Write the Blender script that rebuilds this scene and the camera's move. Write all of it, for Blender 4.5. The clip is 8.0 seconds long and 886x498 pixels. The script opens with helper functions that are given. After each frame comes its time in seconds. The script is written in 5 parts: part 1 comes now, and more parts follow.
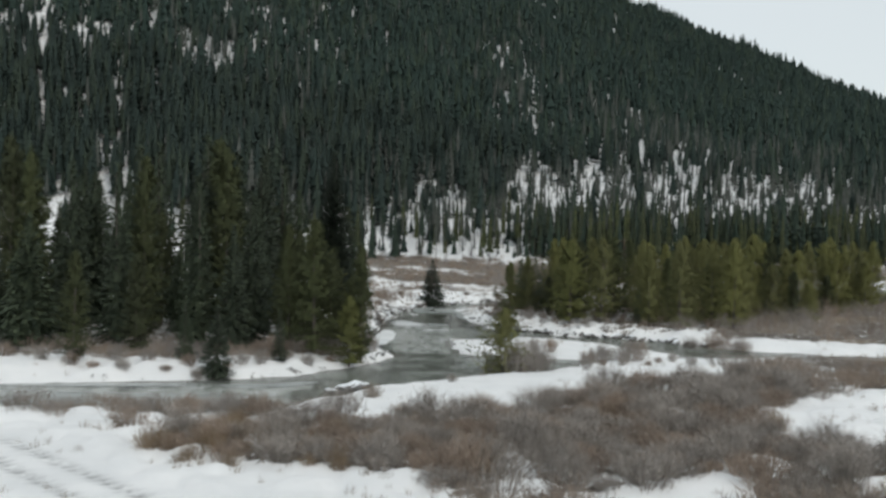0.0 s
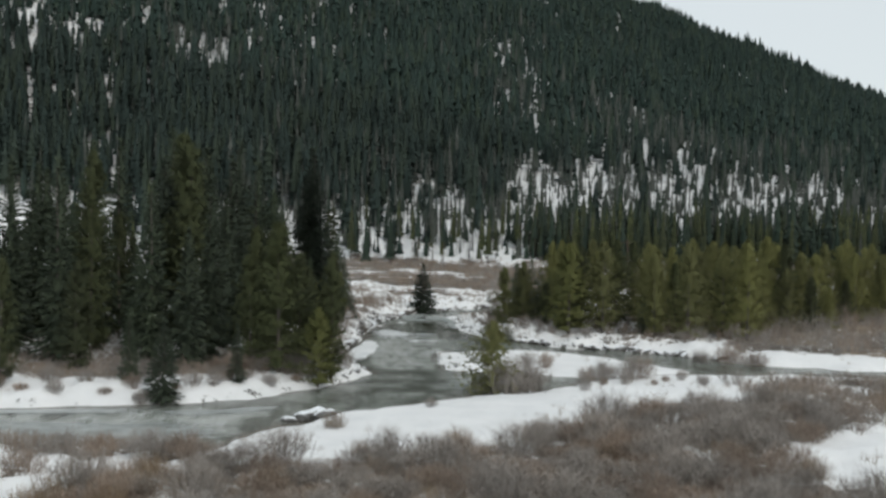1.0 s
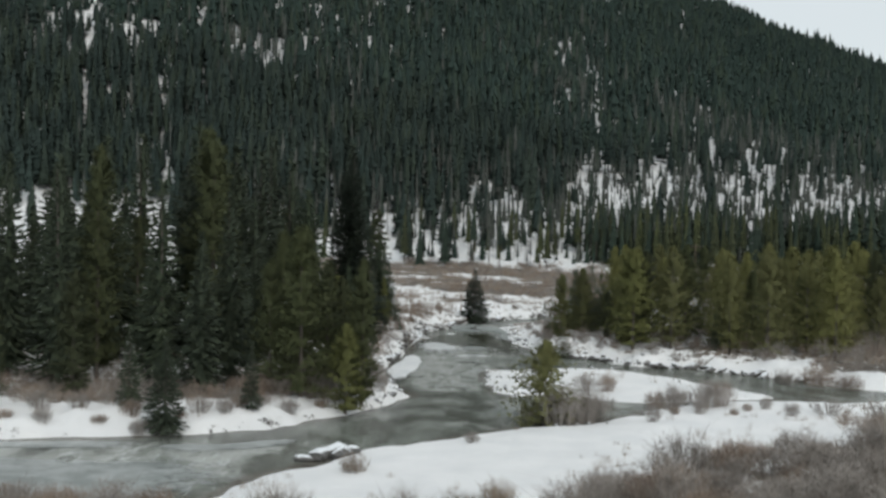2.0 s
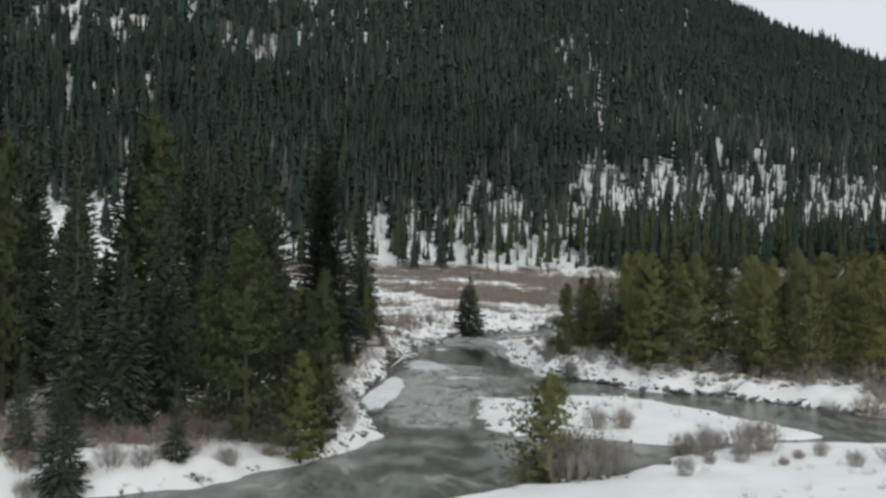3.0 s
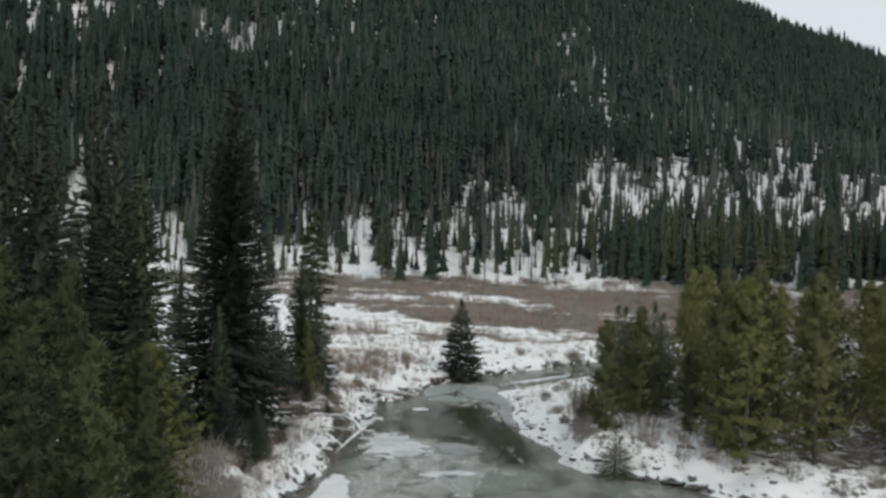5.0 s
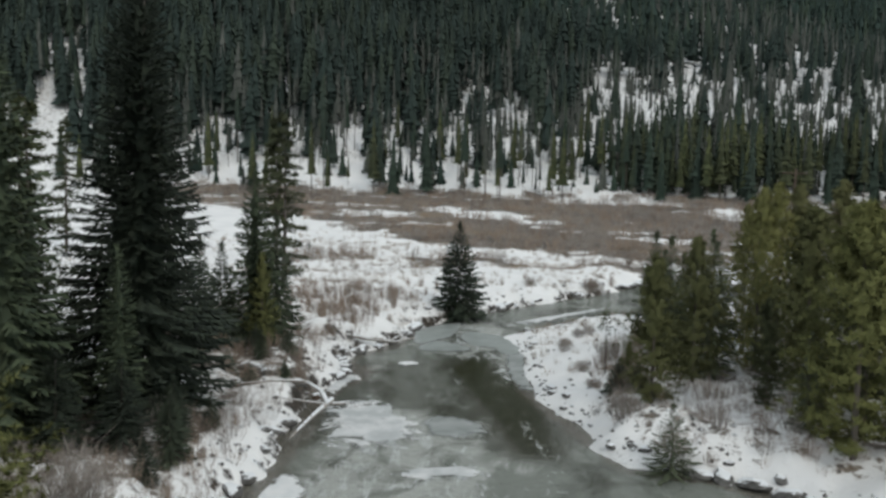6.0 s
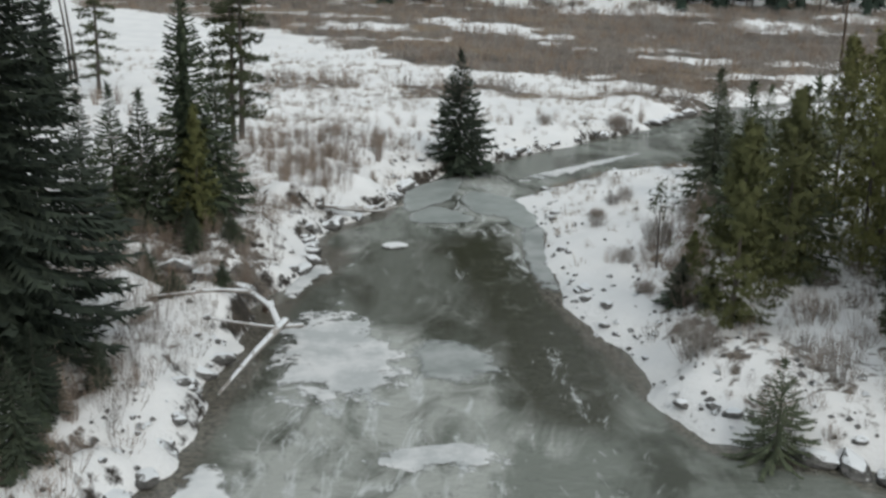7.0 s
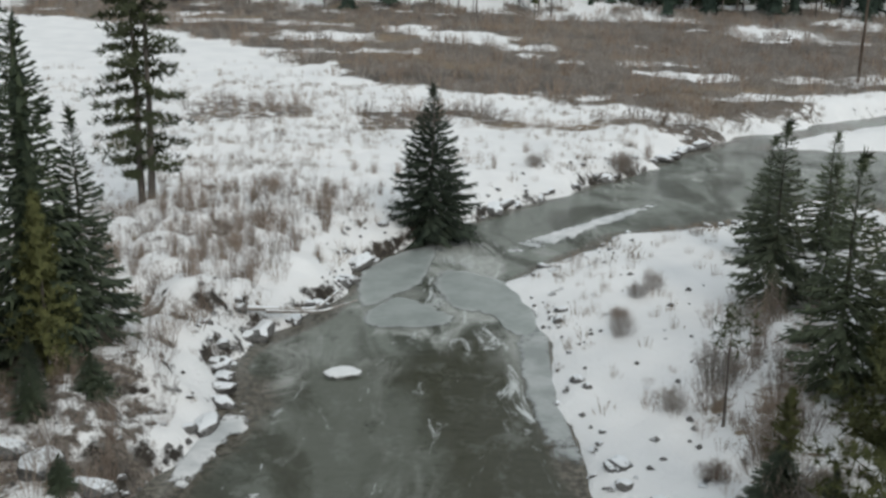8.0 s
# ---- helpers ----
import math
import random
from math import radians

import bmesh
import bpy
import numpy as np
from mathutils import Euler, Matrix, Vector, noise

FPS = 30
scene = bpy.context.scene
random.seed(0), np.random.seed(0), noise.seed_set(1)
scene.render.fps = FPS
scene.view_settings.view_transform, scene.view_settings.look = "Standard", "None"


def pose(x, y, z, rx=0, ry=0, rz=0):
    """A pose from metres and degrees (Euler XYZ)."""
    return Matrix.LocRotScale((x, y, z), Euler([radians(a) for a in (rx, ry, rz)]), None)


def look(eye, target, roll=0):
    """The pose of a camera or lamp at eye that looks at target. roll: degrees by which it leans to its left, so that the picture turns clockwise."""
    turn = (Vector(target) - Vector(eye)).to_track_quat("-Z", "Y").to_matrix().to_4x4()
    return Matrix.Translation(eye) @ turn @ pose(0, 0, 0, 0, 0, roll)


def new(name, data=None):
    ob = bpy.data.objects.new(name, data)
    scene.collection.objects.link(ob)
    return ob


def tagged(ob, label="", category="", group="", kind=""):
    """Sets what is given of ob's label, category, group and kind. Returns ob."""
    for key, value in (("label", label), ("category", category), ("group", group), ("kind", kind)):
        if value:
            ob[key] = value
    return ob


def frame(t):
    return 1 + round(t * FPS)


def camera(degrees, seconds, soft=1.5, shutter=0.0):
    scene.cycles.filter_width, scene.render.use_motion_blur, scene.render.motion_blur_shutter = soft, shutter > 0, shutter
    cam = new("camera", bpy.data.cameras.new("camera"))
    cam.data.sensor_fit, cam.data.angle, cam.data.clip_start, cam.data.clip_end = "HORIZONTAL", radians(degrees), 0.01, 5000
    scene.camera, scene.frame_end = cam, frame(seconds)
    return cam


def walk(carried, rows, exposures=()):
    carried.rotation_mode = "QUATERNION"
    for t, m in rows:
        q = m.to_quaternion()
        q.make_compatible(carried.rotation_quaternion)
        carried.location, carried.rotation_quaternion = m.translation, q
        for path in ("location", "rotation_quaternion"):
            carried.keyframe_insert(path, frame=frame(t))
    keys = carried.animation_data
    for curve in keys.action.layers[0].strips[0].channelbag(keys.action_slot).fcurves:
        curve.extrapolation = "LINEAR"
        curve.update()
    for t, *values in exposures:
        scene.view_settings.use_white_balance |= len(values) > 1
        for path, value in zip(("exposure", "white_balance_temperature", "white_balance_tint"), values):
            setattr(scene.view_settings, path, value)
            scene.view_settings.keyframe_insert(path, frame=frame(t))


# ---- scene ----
cam = camera(46.5, 8.0, soft=2.8)
METRES, EYE, TILT, LEAN, TURN = 95.24, 10.0, 0.0, 0.0, 0.0
ROWS = [
    (0, 0.0, 0.0, 0.0, 0.02, -0.89, -1.18),
    (0.5, 0.009, 0.0453, 0.0013, 0.06, -0.89, -1.17),
    (1.0, 0.0155, 0.0875, 0.0023, 0.21, -0.87, -1.16),
    (1.2, 0.0177, 0.104, 0.0027, 0.23, -0.87, -1.15),
    (1.3, 0.0187, 0.1124, 0.0029, 0.67, -0.86, -1.15),
    (1.4, 0.0196, 0.1209, 0.0032, 1.38, -0.86, -1.14),
    (1.5, 0.0205, 0.1296, 0.0034, 2.09, -0.86, -1.14),
    (1.6, 0.0213, 0.1385, 0.0036, 2.65, -0.85, -1.15),
    (1.7, 0.0221, 0.1477, 0.0038, 3.1, -0.85, -1.16),
    (2.0, 0.024, 0.1771, 0.0045, 3.58, -0.82, -1.19),
    (2.4, 0.0257, 0.2207, 0.0053, 3.61, -0.79, -1.23),
    (2.8, 0.0265, 0.2703, 0.0062, 3.61, -0.76, -1.27),
    (3.0, 0.0266, 0.2976, 0.0067, 3.61, -0.75, -1.29),
    (3.5, 0.0254, 0.3713, 0.0079, 3.59, -0.66, -1.32),
    (4.0, 0.0239, 0.4449, 0.009, 3.54, -0.56, -1.32),
    (4.5, 0.0219, 0.5208, 0.01, 3.49, -0.47, -1.34),
    (4.7, 0.021, 0.5513, 0.01, 3.47, -0.47, -1.31),
    (5.2, 0.0186, 0.6266, 0.0097, 3.43, -0.5, -1.23),
    (5.6, 0.0163, 0.6854, 0.0095, 3.39, -0.7, -1.17),
    (5.8, 0.015, 0.7141, 0.0094, 3.38, -1.24, -1.14),
    (5.9, 0.0143, 0.7283, 0.0094, 3.37, -3.35, -1.13),
    (6.0, 0.0136, 0.7423, 0.0094, 3.36, -5.44, -1.11),
    (6.1, 0.0128, 0.7562, 0.0095, 3.34, -7.56, -1.09),
    (6.2, 0.012, 0.7699, 0.0098, 3.32, -9.48, -1.07),
    (6.3, 0.0112, 0.7835, 0.0102, 3.3, -11.15, -1.05),
    (6.4, 0.0105, 0.7968, 0.0106, 3.28, -12.7, -1.03),
    (6.5, 0.0097, 0.8099, 0.0111, 3.26, -14.05, -1.01),
    (6.6, 0.009, 0.8228, 0.0115, 3.25, -15.3, -1.01),
    (6.7, 0.0083, 0.8355, 0.0119, 3.24, -16.0, -1.01),
    (7.0, 0.0063, 0.8731, 0.0129, 3.22, -16.15, -1.0),
    (7.5, 0.0031, 0.9361, 0.0143, 2.87, -16.17, -1.06),
    (7.7, 0.0021, 0.9608, 0.0147, 2.48, -16.17, -1.03),
    (8.0, 0.0008, 0.9974, 0.0153, 1.56, -16.16, -0.98),
]
walk(cam, [(t, pose(0, 0, EYE, TILT, LEAN, TURN) @ pose(METRES * x, METRES * y, METRES * z, 90 + pitch, roll, yaw)) for t, x, y, z, yaw, pitch, roll in ROWS])

# ---- world, sun ----
world = bpy.data.worlds.new("overcast_sky")
scene.world = world
world.use_nodes = True
wn, wl = world.node_tree.nodes, world.node_tree.links
wn.clear()
SUN_UP, SUN_ROUND = radians(38), radians(150)
sky = wn.new("ShaderNodeTexSky")
sky.sky_type, sky.sun_disc = "NISHITA", False
sky.sun_elevation, sky.sun_rotation = SUN_UP, SUN_ROUND
clear = wn.new("ShaderNodeBackground")
clear.inputs["Strength"].default_value = 0.02
wl.new(sky.outputs[0], clear.inputs["Color"])
cloud = wn.new("ShaderNodeBackground")
cloud.inputs["Color"].default_value = (0.83, 0.885, 0.89, 1)
cloud.inputs["Strength"].default_value = 0.78
both = wn.new("ShaderNodeAddShader")
wl.new(clear.outputs[0], both.inputs[0])
wl.new(cloud.outputs[0], both.inputs[1])
world_out = wn.new("ShaderNodeOutputWorld")
wl.new(both.outputs[0], world_out.inputs["Surface"])

sun = new("sun", bpy.data.lights.new("sun", "SUN"))
sun.data.energy, sun.data.angle, sun.data.color = 0.75, radians(14), (1.0, 0.93, 0.82)
sun.matrix_world = look((0, 0, 60), (0 - 40 * math.sin(SUN_ROUND), 0 - 40 * math.cos(SUN_ROUND), 60 - 40 * math.tan(SUN_UP)))
scene.view_settings.exposure = 0.0


# ---- materials ----
def material(name):
    m = bpy.data.materials.new(name)
    m.use_nodes = True
    return m, m.node_tree.nodes, m.node_tree.links, m.node_tree.nodes["Principled BSDF"]


def noise_node(nodes, links, scale, detail=4.0, rough=0.55, stretch=(1, 1, 1), turn=0.0):
    at = nodes.new("ShaderNodeTexCoord")
    mp = nodes.new("ShaderNodeMapping")
    mp.inputs["Scale"].default_value = stretch
    mp.inputs["Rotation"].default_value = (0, 0, turn)
    tex = nodes.new("ShaderNodeTexNoise")
    tex.inputs["Scale"].default_value, tex.inputs["Detail"].default_value, tex.inputs["Roughness"].default_value = scale, detail, rough
    links.new(at.outputs["Object"], mp.inputs["Vector"])
    links.new(mp.outputs[0], tex.inputs["Vector"])
    return tex


def ramp(nodes, links, value, low, high, a=0.0, b=1.0):
    r = nodes.new("ShaderNodeMapRange")
    r.interpolation_type = "SMOOTHSTEP"
    for key, v in (("From Min", low), ("From Max", high), ("To Min", a), ("To Max", b)):
        r.inputs[key].default_value = v
    links.new(value, r.inputs["Value"])
    return r.outputs[0]


def mixed(nodes, links, factor, a, b):
    m = nodes.new("ShaderNodeMix")
    m.data_type = "RGBA"
    links.new(factor, m.inputs[0])
    for slot, v in ((6, a), (7, b)):
        if isinstance(v, tuple):
            m.inputs[slot].default_value = (*v, 1)
        else:
            links.new(v, m.inputs[slot])
    return m.outputs[2]


def maths(nodes, links, kind, a, b):
    m = nodes.new("ShaderNodeMath")
    m.operation = kind
    for slot, v in ((0, a), (1, b)):
        if isinstance(v, (int, float)):
            m.inputs[slot].default_value = v
        else:
            links.new(v, m.inputs[slot])
    return m.outputs[0]


def bumped(nodes, links, bsdf, height, strength, distance):
    b = nodes.new("ShaderNodeBump")
    b.inputs["Strength"].default_value, b.inputs["Distance"].default_value = strength, distance
    links.new(height, b.inputs["Height"])
    links.new(b.outputs[0], bsdf.inputs["Normal"])


def leaf_material(name, dark, light, tip=None, wide=0.0):
    """Needles: tone varies from tree to tree and from twig to twig."""
    m, n, l, p = material(name)
    geo, info = n.new("ShaderNodeNewGeometry"), n.new("ShaderNodeObjectInfo")
    c = mixed(n, l, geo.outputs["Random Per Island"], dark, light)
    grey = tuple(0.6 * v + 0.4 * sum(dark) / 3 for v in dark)
    c = mixed(n, l, maths(n, l, "MULTIPLY", info.outputs["Random"], 0.6), c, grey)
    if wide:
        far = noise_node(n, l, wide, 4, 0.6)
        c = mixed(n, l, ramp(n, l, far.outputs[0], 0.38, 0.64, 0.0, 0.55), c, tip)
    l.new(c, p.inputs["Base Color"])
    p.inputs["Roughness"].default_value = 0.75
    p.inputs["Specular IOR Level"].default_value = 0.25
    return m


def wood_material(name, a, b, snow=0.0):
    m, n, l, p = material(name)
    g = noise_node(n, l, 3.0, 6, 0.6, (1, 1, 0.15))
    c = mixed(n, l, ramp(n, l, g.outputs[0], 0.3, 0.7), a, b)
    if snow:
        geo, sep = n.new("ShaderNodeNewGeometry"), n.new("ShaderNodeSeparateXYZ")
        l.new(geo.outputs["Normal"], sep.inputs[0])
        patch = noise_node(n, l, 2.3, 3)
        top = maths(n, l, "MULTIPLY", ramp(n, l, sep.outputs[2], 0.25, 0.6), ramp(n, l, patch.outputs[0], 0.62 - snow * 0.4, 0.72 - snow * 0.4))
        c = mixed(n, l, top, c, (0.82, 0.85, 0.88))
    l.new(c, p.inputs["Base Color"])
    p.inputs["Roughness"].default_value = 0.85
    bumped(n, l, p, g.outputs[0], 0.6, 0.03)
    return m


def stem_material(name, a, b):
    m, n, l, p = material(name)
    geo, info = n.new("ShaderNodeNewGeometry"), n.new("ShaderNodeObjectInfo")
    c = mixed(n, l, geo.outputs["Random Per Island"], a, b)
    c = mixed(n, l, maths(n, l, "MULTIPLY", info.outputs["Random"], 0.5), c, (0.17, 0.155, 0.145))
    wide = noise_node(n, l, 0.22, 3, 0.6)
    c = mixed(n, l, ramp(n, l, wide.outputs[0], 0.50, 0.36, 0.0, 0.6), c, tuple(0.5 * v for v in a))
    c = mixed(n, l, ramp(n, l, wide.outputs[0], 0.54, 0.66, 0.0, 0.5), c, (0.34, 0.265, 0.20))
    l.new(c, p.inputs["Base Color"])
    p.inputs["Roughness"].default_value = 0.8
    return m


def snow_ground_material():
    """Snow over soil and brown litter: bare where the ground is steep or the brush is thick."""
    m, n, l, p = material("snow_ground")
    at = n.new("ShaderNodeAttribute")
    at.attribute_name = "brush"
    geo, sep = n.new("ShaderNodeNewGeometry"), n.new("ShaderNodeSeparateXYZ")
    l.new(geo.outputs["Normal"], sep.inputs[0])
    big, mid, fine = noise_node(n, l, 0.35, 5), noise_node(n, l, 1.7, 6, 0.65), noise_node(n, l, 9.0, 5, 0.6)
    snow = mixed(n, l, ramp(n, l, big.outputs[0], 0.35, 0.65), (0.83, 0.84, 0.85), (0.90, 0.905, 0.91))
    worn = n.new("ShaderNodeAttribute")
    worn.attribute_name = "track"
    snow = mixed(n, l, maths(n, l, "MULTIPLY", worn.outputs["Fac"], ramp(n, l, mid.outputs[0], 0.3, 0.6)), snow, (0.34, 0.345, 0.35))
    litter = mixed(n, l, ramp(n, l, fine.outputs[0], 0.35, 0.65), (0.085, 0.073, 0.062), (0.22, 0.19, 0.165))
    wide = noise_node(n, l, 0.11, 4, 0.6, (0.6, 1, 1))
    litter = mixed(n, l, ramp(n, l, wide.outputs[0], 0.52, 0.66, 0.0, 0.8), litter, (0.27, 0.205, 0.135))
    litter = mixed(n, l, ramp(n, l, wide.outputs[0], 0.46, 0.36, 0.0, 0.7), litter, (0.075, 0.066, 0.058))
    soil = mixed(n, l, ramp(n, l, mid.outputs[0], 0.35, 0.65), (0.035, 0.03, 0.025), (0.10, 0.085, 0.07))
    steep = maths(n, l, "ADD", sep.outputs[2], maths(n, l, "MULTIPLY", maths(n, l, "SUBTRACT", mid.outputs[0], 0.5), 0.8))
    bare = ramp(n, l, steep, 0.70, 0.58)
    cover = maths(n, l, "ADD", at.outputs["Fac"], maths(n, l, "MULTIPLY", maths(n, l, "SUBTRACT", mid.outputs[0], 0.5), 1.6))
    c = mixed(n, l, ramp(n, l, cover, 0.48, 0.66), snow, litter)
    c = mixed(n, l, bare, c, soil)
    l.new(c, p.inputs["Base Color"])
    p.inputs["Roughness"].default_value = 0.7
    p.inputs["Specular IOR Level"].default_value = 0.2
    bumped(n, l, p, maths(n, l, "ADD", maths(n, l, "MULTIPLY", fine.outputs[0], 0.4), mid.outputs[0]), 0.7, 0.16)
    return m


def water_material():
    """Cold shallow river: green grey water with painted reflections, gravel showing by the banks, slush in streaks,
    ripples.
    """
    m, n, l, p = material("river_water")
    shoal, slush = n.new("ShaderNodeAttribute"), n.new("ShaderNodeAttribute")
    shoal.attribute_name, slush.attribute_name = "shoal", "slush"
    flow = noise_node(n, l, 0.42, 7, 0.62, (1.25, 0.6, 1), 0.25)
    flow.inputs["Distortion"].default_value = 1.1
    # broad dark and milky blotches: cloudy sky reflections put into the water's colour
    deep = noise_node(n, l, 0.2, 5, 0.55, (1.2, 0.6, 1), 0.2)
    deep.inputs["Distortion"].default_value = 1.6
    c = mixed(n, l, ramp(n, l, deep.outputs[0], 0.40, 0.60), (0.066, 0.073, 0.056), (0.210, 0.230, 0.205))
    milky = maths(n, l, "ADD", flow.outputs[0], maths(n, l, "MULTIPLY", slush.outputs["Fac"], 0.20))
    c = mixed(n, l, ramp(n, l, milky, 0.52, 0.76), c, (0.44, 0.46, 0.435))
    dapple = noise_node(n, l, 1.5, 6, 0.7, (1.0, 0.7, 1), 0.25)
    c = mixed(n, l, ramp(n, l, dapple.outputs[0], 0.42, 0.34, 0.0, 0.38), c, (0.055, 0.062, 0.052))
    c = mixed(n, l, ramp(n, l, dapple.outputs[0], 0.55, 0.66, 0.0, 0.34), c, (0.275, 0.295, 0.275))
    # dark olive pool: the forest's dark reflection is put into its colour
    pool_reflection = n.new("ShaderNodeAttribute")
    pool_reflection.attribute_name = "pool_reflection"
    c = mixed(n, l, maths(n, l, "MULTIPLY", pool_reflection.outputs["Fac"], ramp(n, l, dapple.outputs[0], 0.70, 0.50, 0.72, 1.0)), c, (0.040, 0.041, 0.023))
    pebble = noise_node(n, l, 7.0, 5, 0.7)
    gravel = mixed(n, l, ramp(n, l, pebble.outputs[0], 0.38, 0.62), (0.055, 0.046, 0.036), (0.20, 0.175, 0.145))
    c = mixed(n, l, maths(n, l, "MULTIPLY", ramp(n, l, maths(n, l, "ADD", shoal.outputs["Fac"], maths(n, l, "MULTIPLY", maths(n, l, "SUBTRACT", flow.outputs[0], 0.5), 1.2)), 0.35, 0.8), 0.7), c, gravel)
    foam = noise_node(n, l, 1.0, 7, 0.7, (1.5, 0.42, 1), 0.2)
    foam.inputs["Distortion"].default_value = 1.3
    white = maths(n, l, "ADD", foam.outputs[0], maths(n, l, "MULTIPLY", slush.outputs["Fac"], 0.10))
    c = mixed(n, l, ramp(n, l, white, 0.61, 0.76), c, (0.60, 0.63, 0.63))
    l.new(c, p.inputs["Base Color"])
    calm = n.new("ShaderNodeAttribute")
    calm.attribute_name = "calm"
    l.new(ramp(n, l, calm.outputs["Fac"], 0.0, 1.0, 0.16, 0.05), p.inputs["Roughness"])
    p.inputs["IOR"].default_value = 1.33
    ripple = noise_node(n, l, 2.6, 6, 0.62, (1.0, 1.8, 1), 0.2)
    bumped(n, l, p, maths(n, l, "MULTIPLY", ripple.outputs[0], ramp(n, l, calm.outputs["Fac"], 0.0, 1.0, 1.0, 0.22)), 0.55, 0.16)
    return m


def ice_material(name, a, b, rough, thin=0.0, fray=1.1, rim=0.0):
    """Ice that frays out towards its rim."""
    m, n, l, p = material(name)
    inner = n.new("ShaderNodeAttribute")
    inner.attribute_name = "inner"
    g = noise_node(n, l, 0.9, 6, 0.65)
    c = mixed(n, l, ramp(n, l, g.outputs[0], 0.35, 0.65), a, b)
    if rim:
        c = mixed(n, l, ramp(n, l, inner.outputs["Fac"], 0.30, 0.14, 0.0, rim), c, (0.66, 0.68, 0.68))
    l.new(c, p.inputs["Base Color"])
    p.inputs["Roughness"].default_value = rough
    f, holes = noise_node(n, l, 7.0, 4), noise_node(n, l, 1.5, 6, 0.68)
    solid = maths(n, l, "ADD", maths(n, l, "MULTIPLY", inner.outputs["Fac"], 1.5 - 0.5 * thin), maths(n, l, "MULTIPLY", maths(n, l, "SUBTRACT", holes.outputs[0], 0.5), fray))
    l.new(ramp(n, l, solid, 0.12, 0.32 + 0.35 * thin, 0.0, 1.0 - 0.25 * thin), p.inputs["Alpha"])
    bumped(n, l, p, maths(n, l, "ADD", f.outputs[0], holes.outputs[0]), 0.3, 0.06)
    return m


def rock_material():
    m, n, l, p = material("river_rock")
    g = noise_node(n, l, 4.0, 6, 0.65)
    c = mixed(n, l, ramp(n, l, g.outputs[0], 0.3, 0.7), (0.05, 0.05, 0.048), (0.17, 0.165, 0.16))
    geo, sep = n.new("ShaderNodeNewGeometry"), n.new("ShaderNodeSeparateXYZ")
    l.new(geo.outputs["Normal"], sep.inputs[0])
    c = mixed(n, l, ramp(n, l, maths(n, l, "ADD", sep.outputs[2], maths(n, l, "MULTIPLY", g.outputs[0], 0.5)), 0.95, 1.1), c, (0.82, 0.85, 0.88))
    l.new(c, p.inputs["Base Color"])
    p.inputs["Roughness"].default_value = 0.7
    return m


SPRUCE = leaf_material("spruce_needles", (0.038, 0.055, 0.037), (0.098, 0.125, 0.073))
OLDSPRUCE = leaf_material("old_spruce_needles", (0.020, 0.030, 0.022), (0.056, 0.074, 0.050))
PINE = leaf_material("pine_needles", (0.112, 0.122, 0.043), (0.305, 0.305, 0.112))
DARKPINE = leaf_material("dark_pine_needles", (0.042, 0.055, 0.026), (0.115, 0.130, 0.056))
OPENGREEN = leaf_material("young_spruce_needles", (0.065, 0.082, 0.050), (0.15, 0.18, 0.105))
BRIGHTPINE = leaf_material("bright_pine_needles", (0.090, 0.102, 0.033), (0.230, 0.240, 0.085))
# bluish, narrow-ranged green: haze over the hill put into the needle colour
FOREST = leaf_material("hazy_forest_needles", (0.024, 0.044, 0.037), (0.031, 0.055, 0.045), (0.018, 0.032, 0.026), 0.09)
FOREST_PALE = leaf_material("forest_needles_pale", (0.031, 0.052, 0.040), (0.040, 0.065, 0.047), (0.042, 0.058, 0.036), 0.06)
BELT = leaf_material("belt_needles", (0.036, 0.055, 0.034), (0.058, 0.080, 0.045), (0.058, 0.070, 0.036), 0.15)
FOREST_GREY = leaf_material("bare_forest_twigs", (0.070, 0.080, 0.068), (0.115, 0.125, 0.110))
FAR_BARK = wood_material("shaded_bark", (0.045, 0.045, 0.042), (0.10, 0.10, 0.095))
PALE_BARK = wood_material("pale_dead_wood", (0.16, 0.165, 0.165), (0.30, 0.305, 0.30))
BARK = wood_material("grey_bark", (0.07, 0.06, 0.052), (0.16, 0.14, 0.125))
DRIFT = wood_material("weathered_wood", (0.20, 0.18, 0.16), (0.37, 0.345, 0.32), snow=0.6)
POLEWOOD = wood_material("pole_wood", (0.05, 0.035, 0.025), (0.11, 0.08, 0.06))
STUMPWOOD = wood_material("rotten_wood", (0.040, 0.030, 0.024), (0.105, 0.072, 0.052), snow=0.9)
WILLOW = stem_material("willow_stems", (0.245, 0.218, 0.195), (0.48, 0.44, 0.405))
REDWILLOW = stem_material("red_willow_stems", (0.25, 0.185, 0.140), (0.45, 0.355, 0.285))
GRASS = stem_material("dry_grass", (0.20, 0.14, 0.085), (0.38, 0.29, 0.19))
SNOWGROUND = snow_ground_material()
WATER = water_material()
ICE = ice_material("wet_ice", (0.32, 0.35, 0.345), (0.53, 0.56, 0.56), 0.3, 0.6, 1.3)
PLATE = ice_material("smooth_ice_plate", (0.27, 0.30, 0.29), (0.38, 0.415, 0.405), 0.35, 0.1, 0.35, 0.5)
SNOWICE = ice_material("snow_on_ice", (0.70, 0.725, 0.74), (0.85, 0.86, 0.865), 0.7)
MOTTLED = ice_material("broken_snow_on_ice", (0.55, 0.58, 0.59), (0.84, 0.85, 0.86), 0.6, 0.5, 3.4)
ROCK = rock_material()
SNOWLUMP, lump_nodes, lump_links, lump_shader = material("snow_on_boughs")
lump_grain = noise_node(lump_nodes, lump_links, 3.0, 4)
lump_links.new(mixed(lump_nodes, lump_links, lump_grain.outputs[0], (0.80, 0.82, 0.84), (0.89, 0.90, 0.91)), lump_shader.inputs["Base Color"])
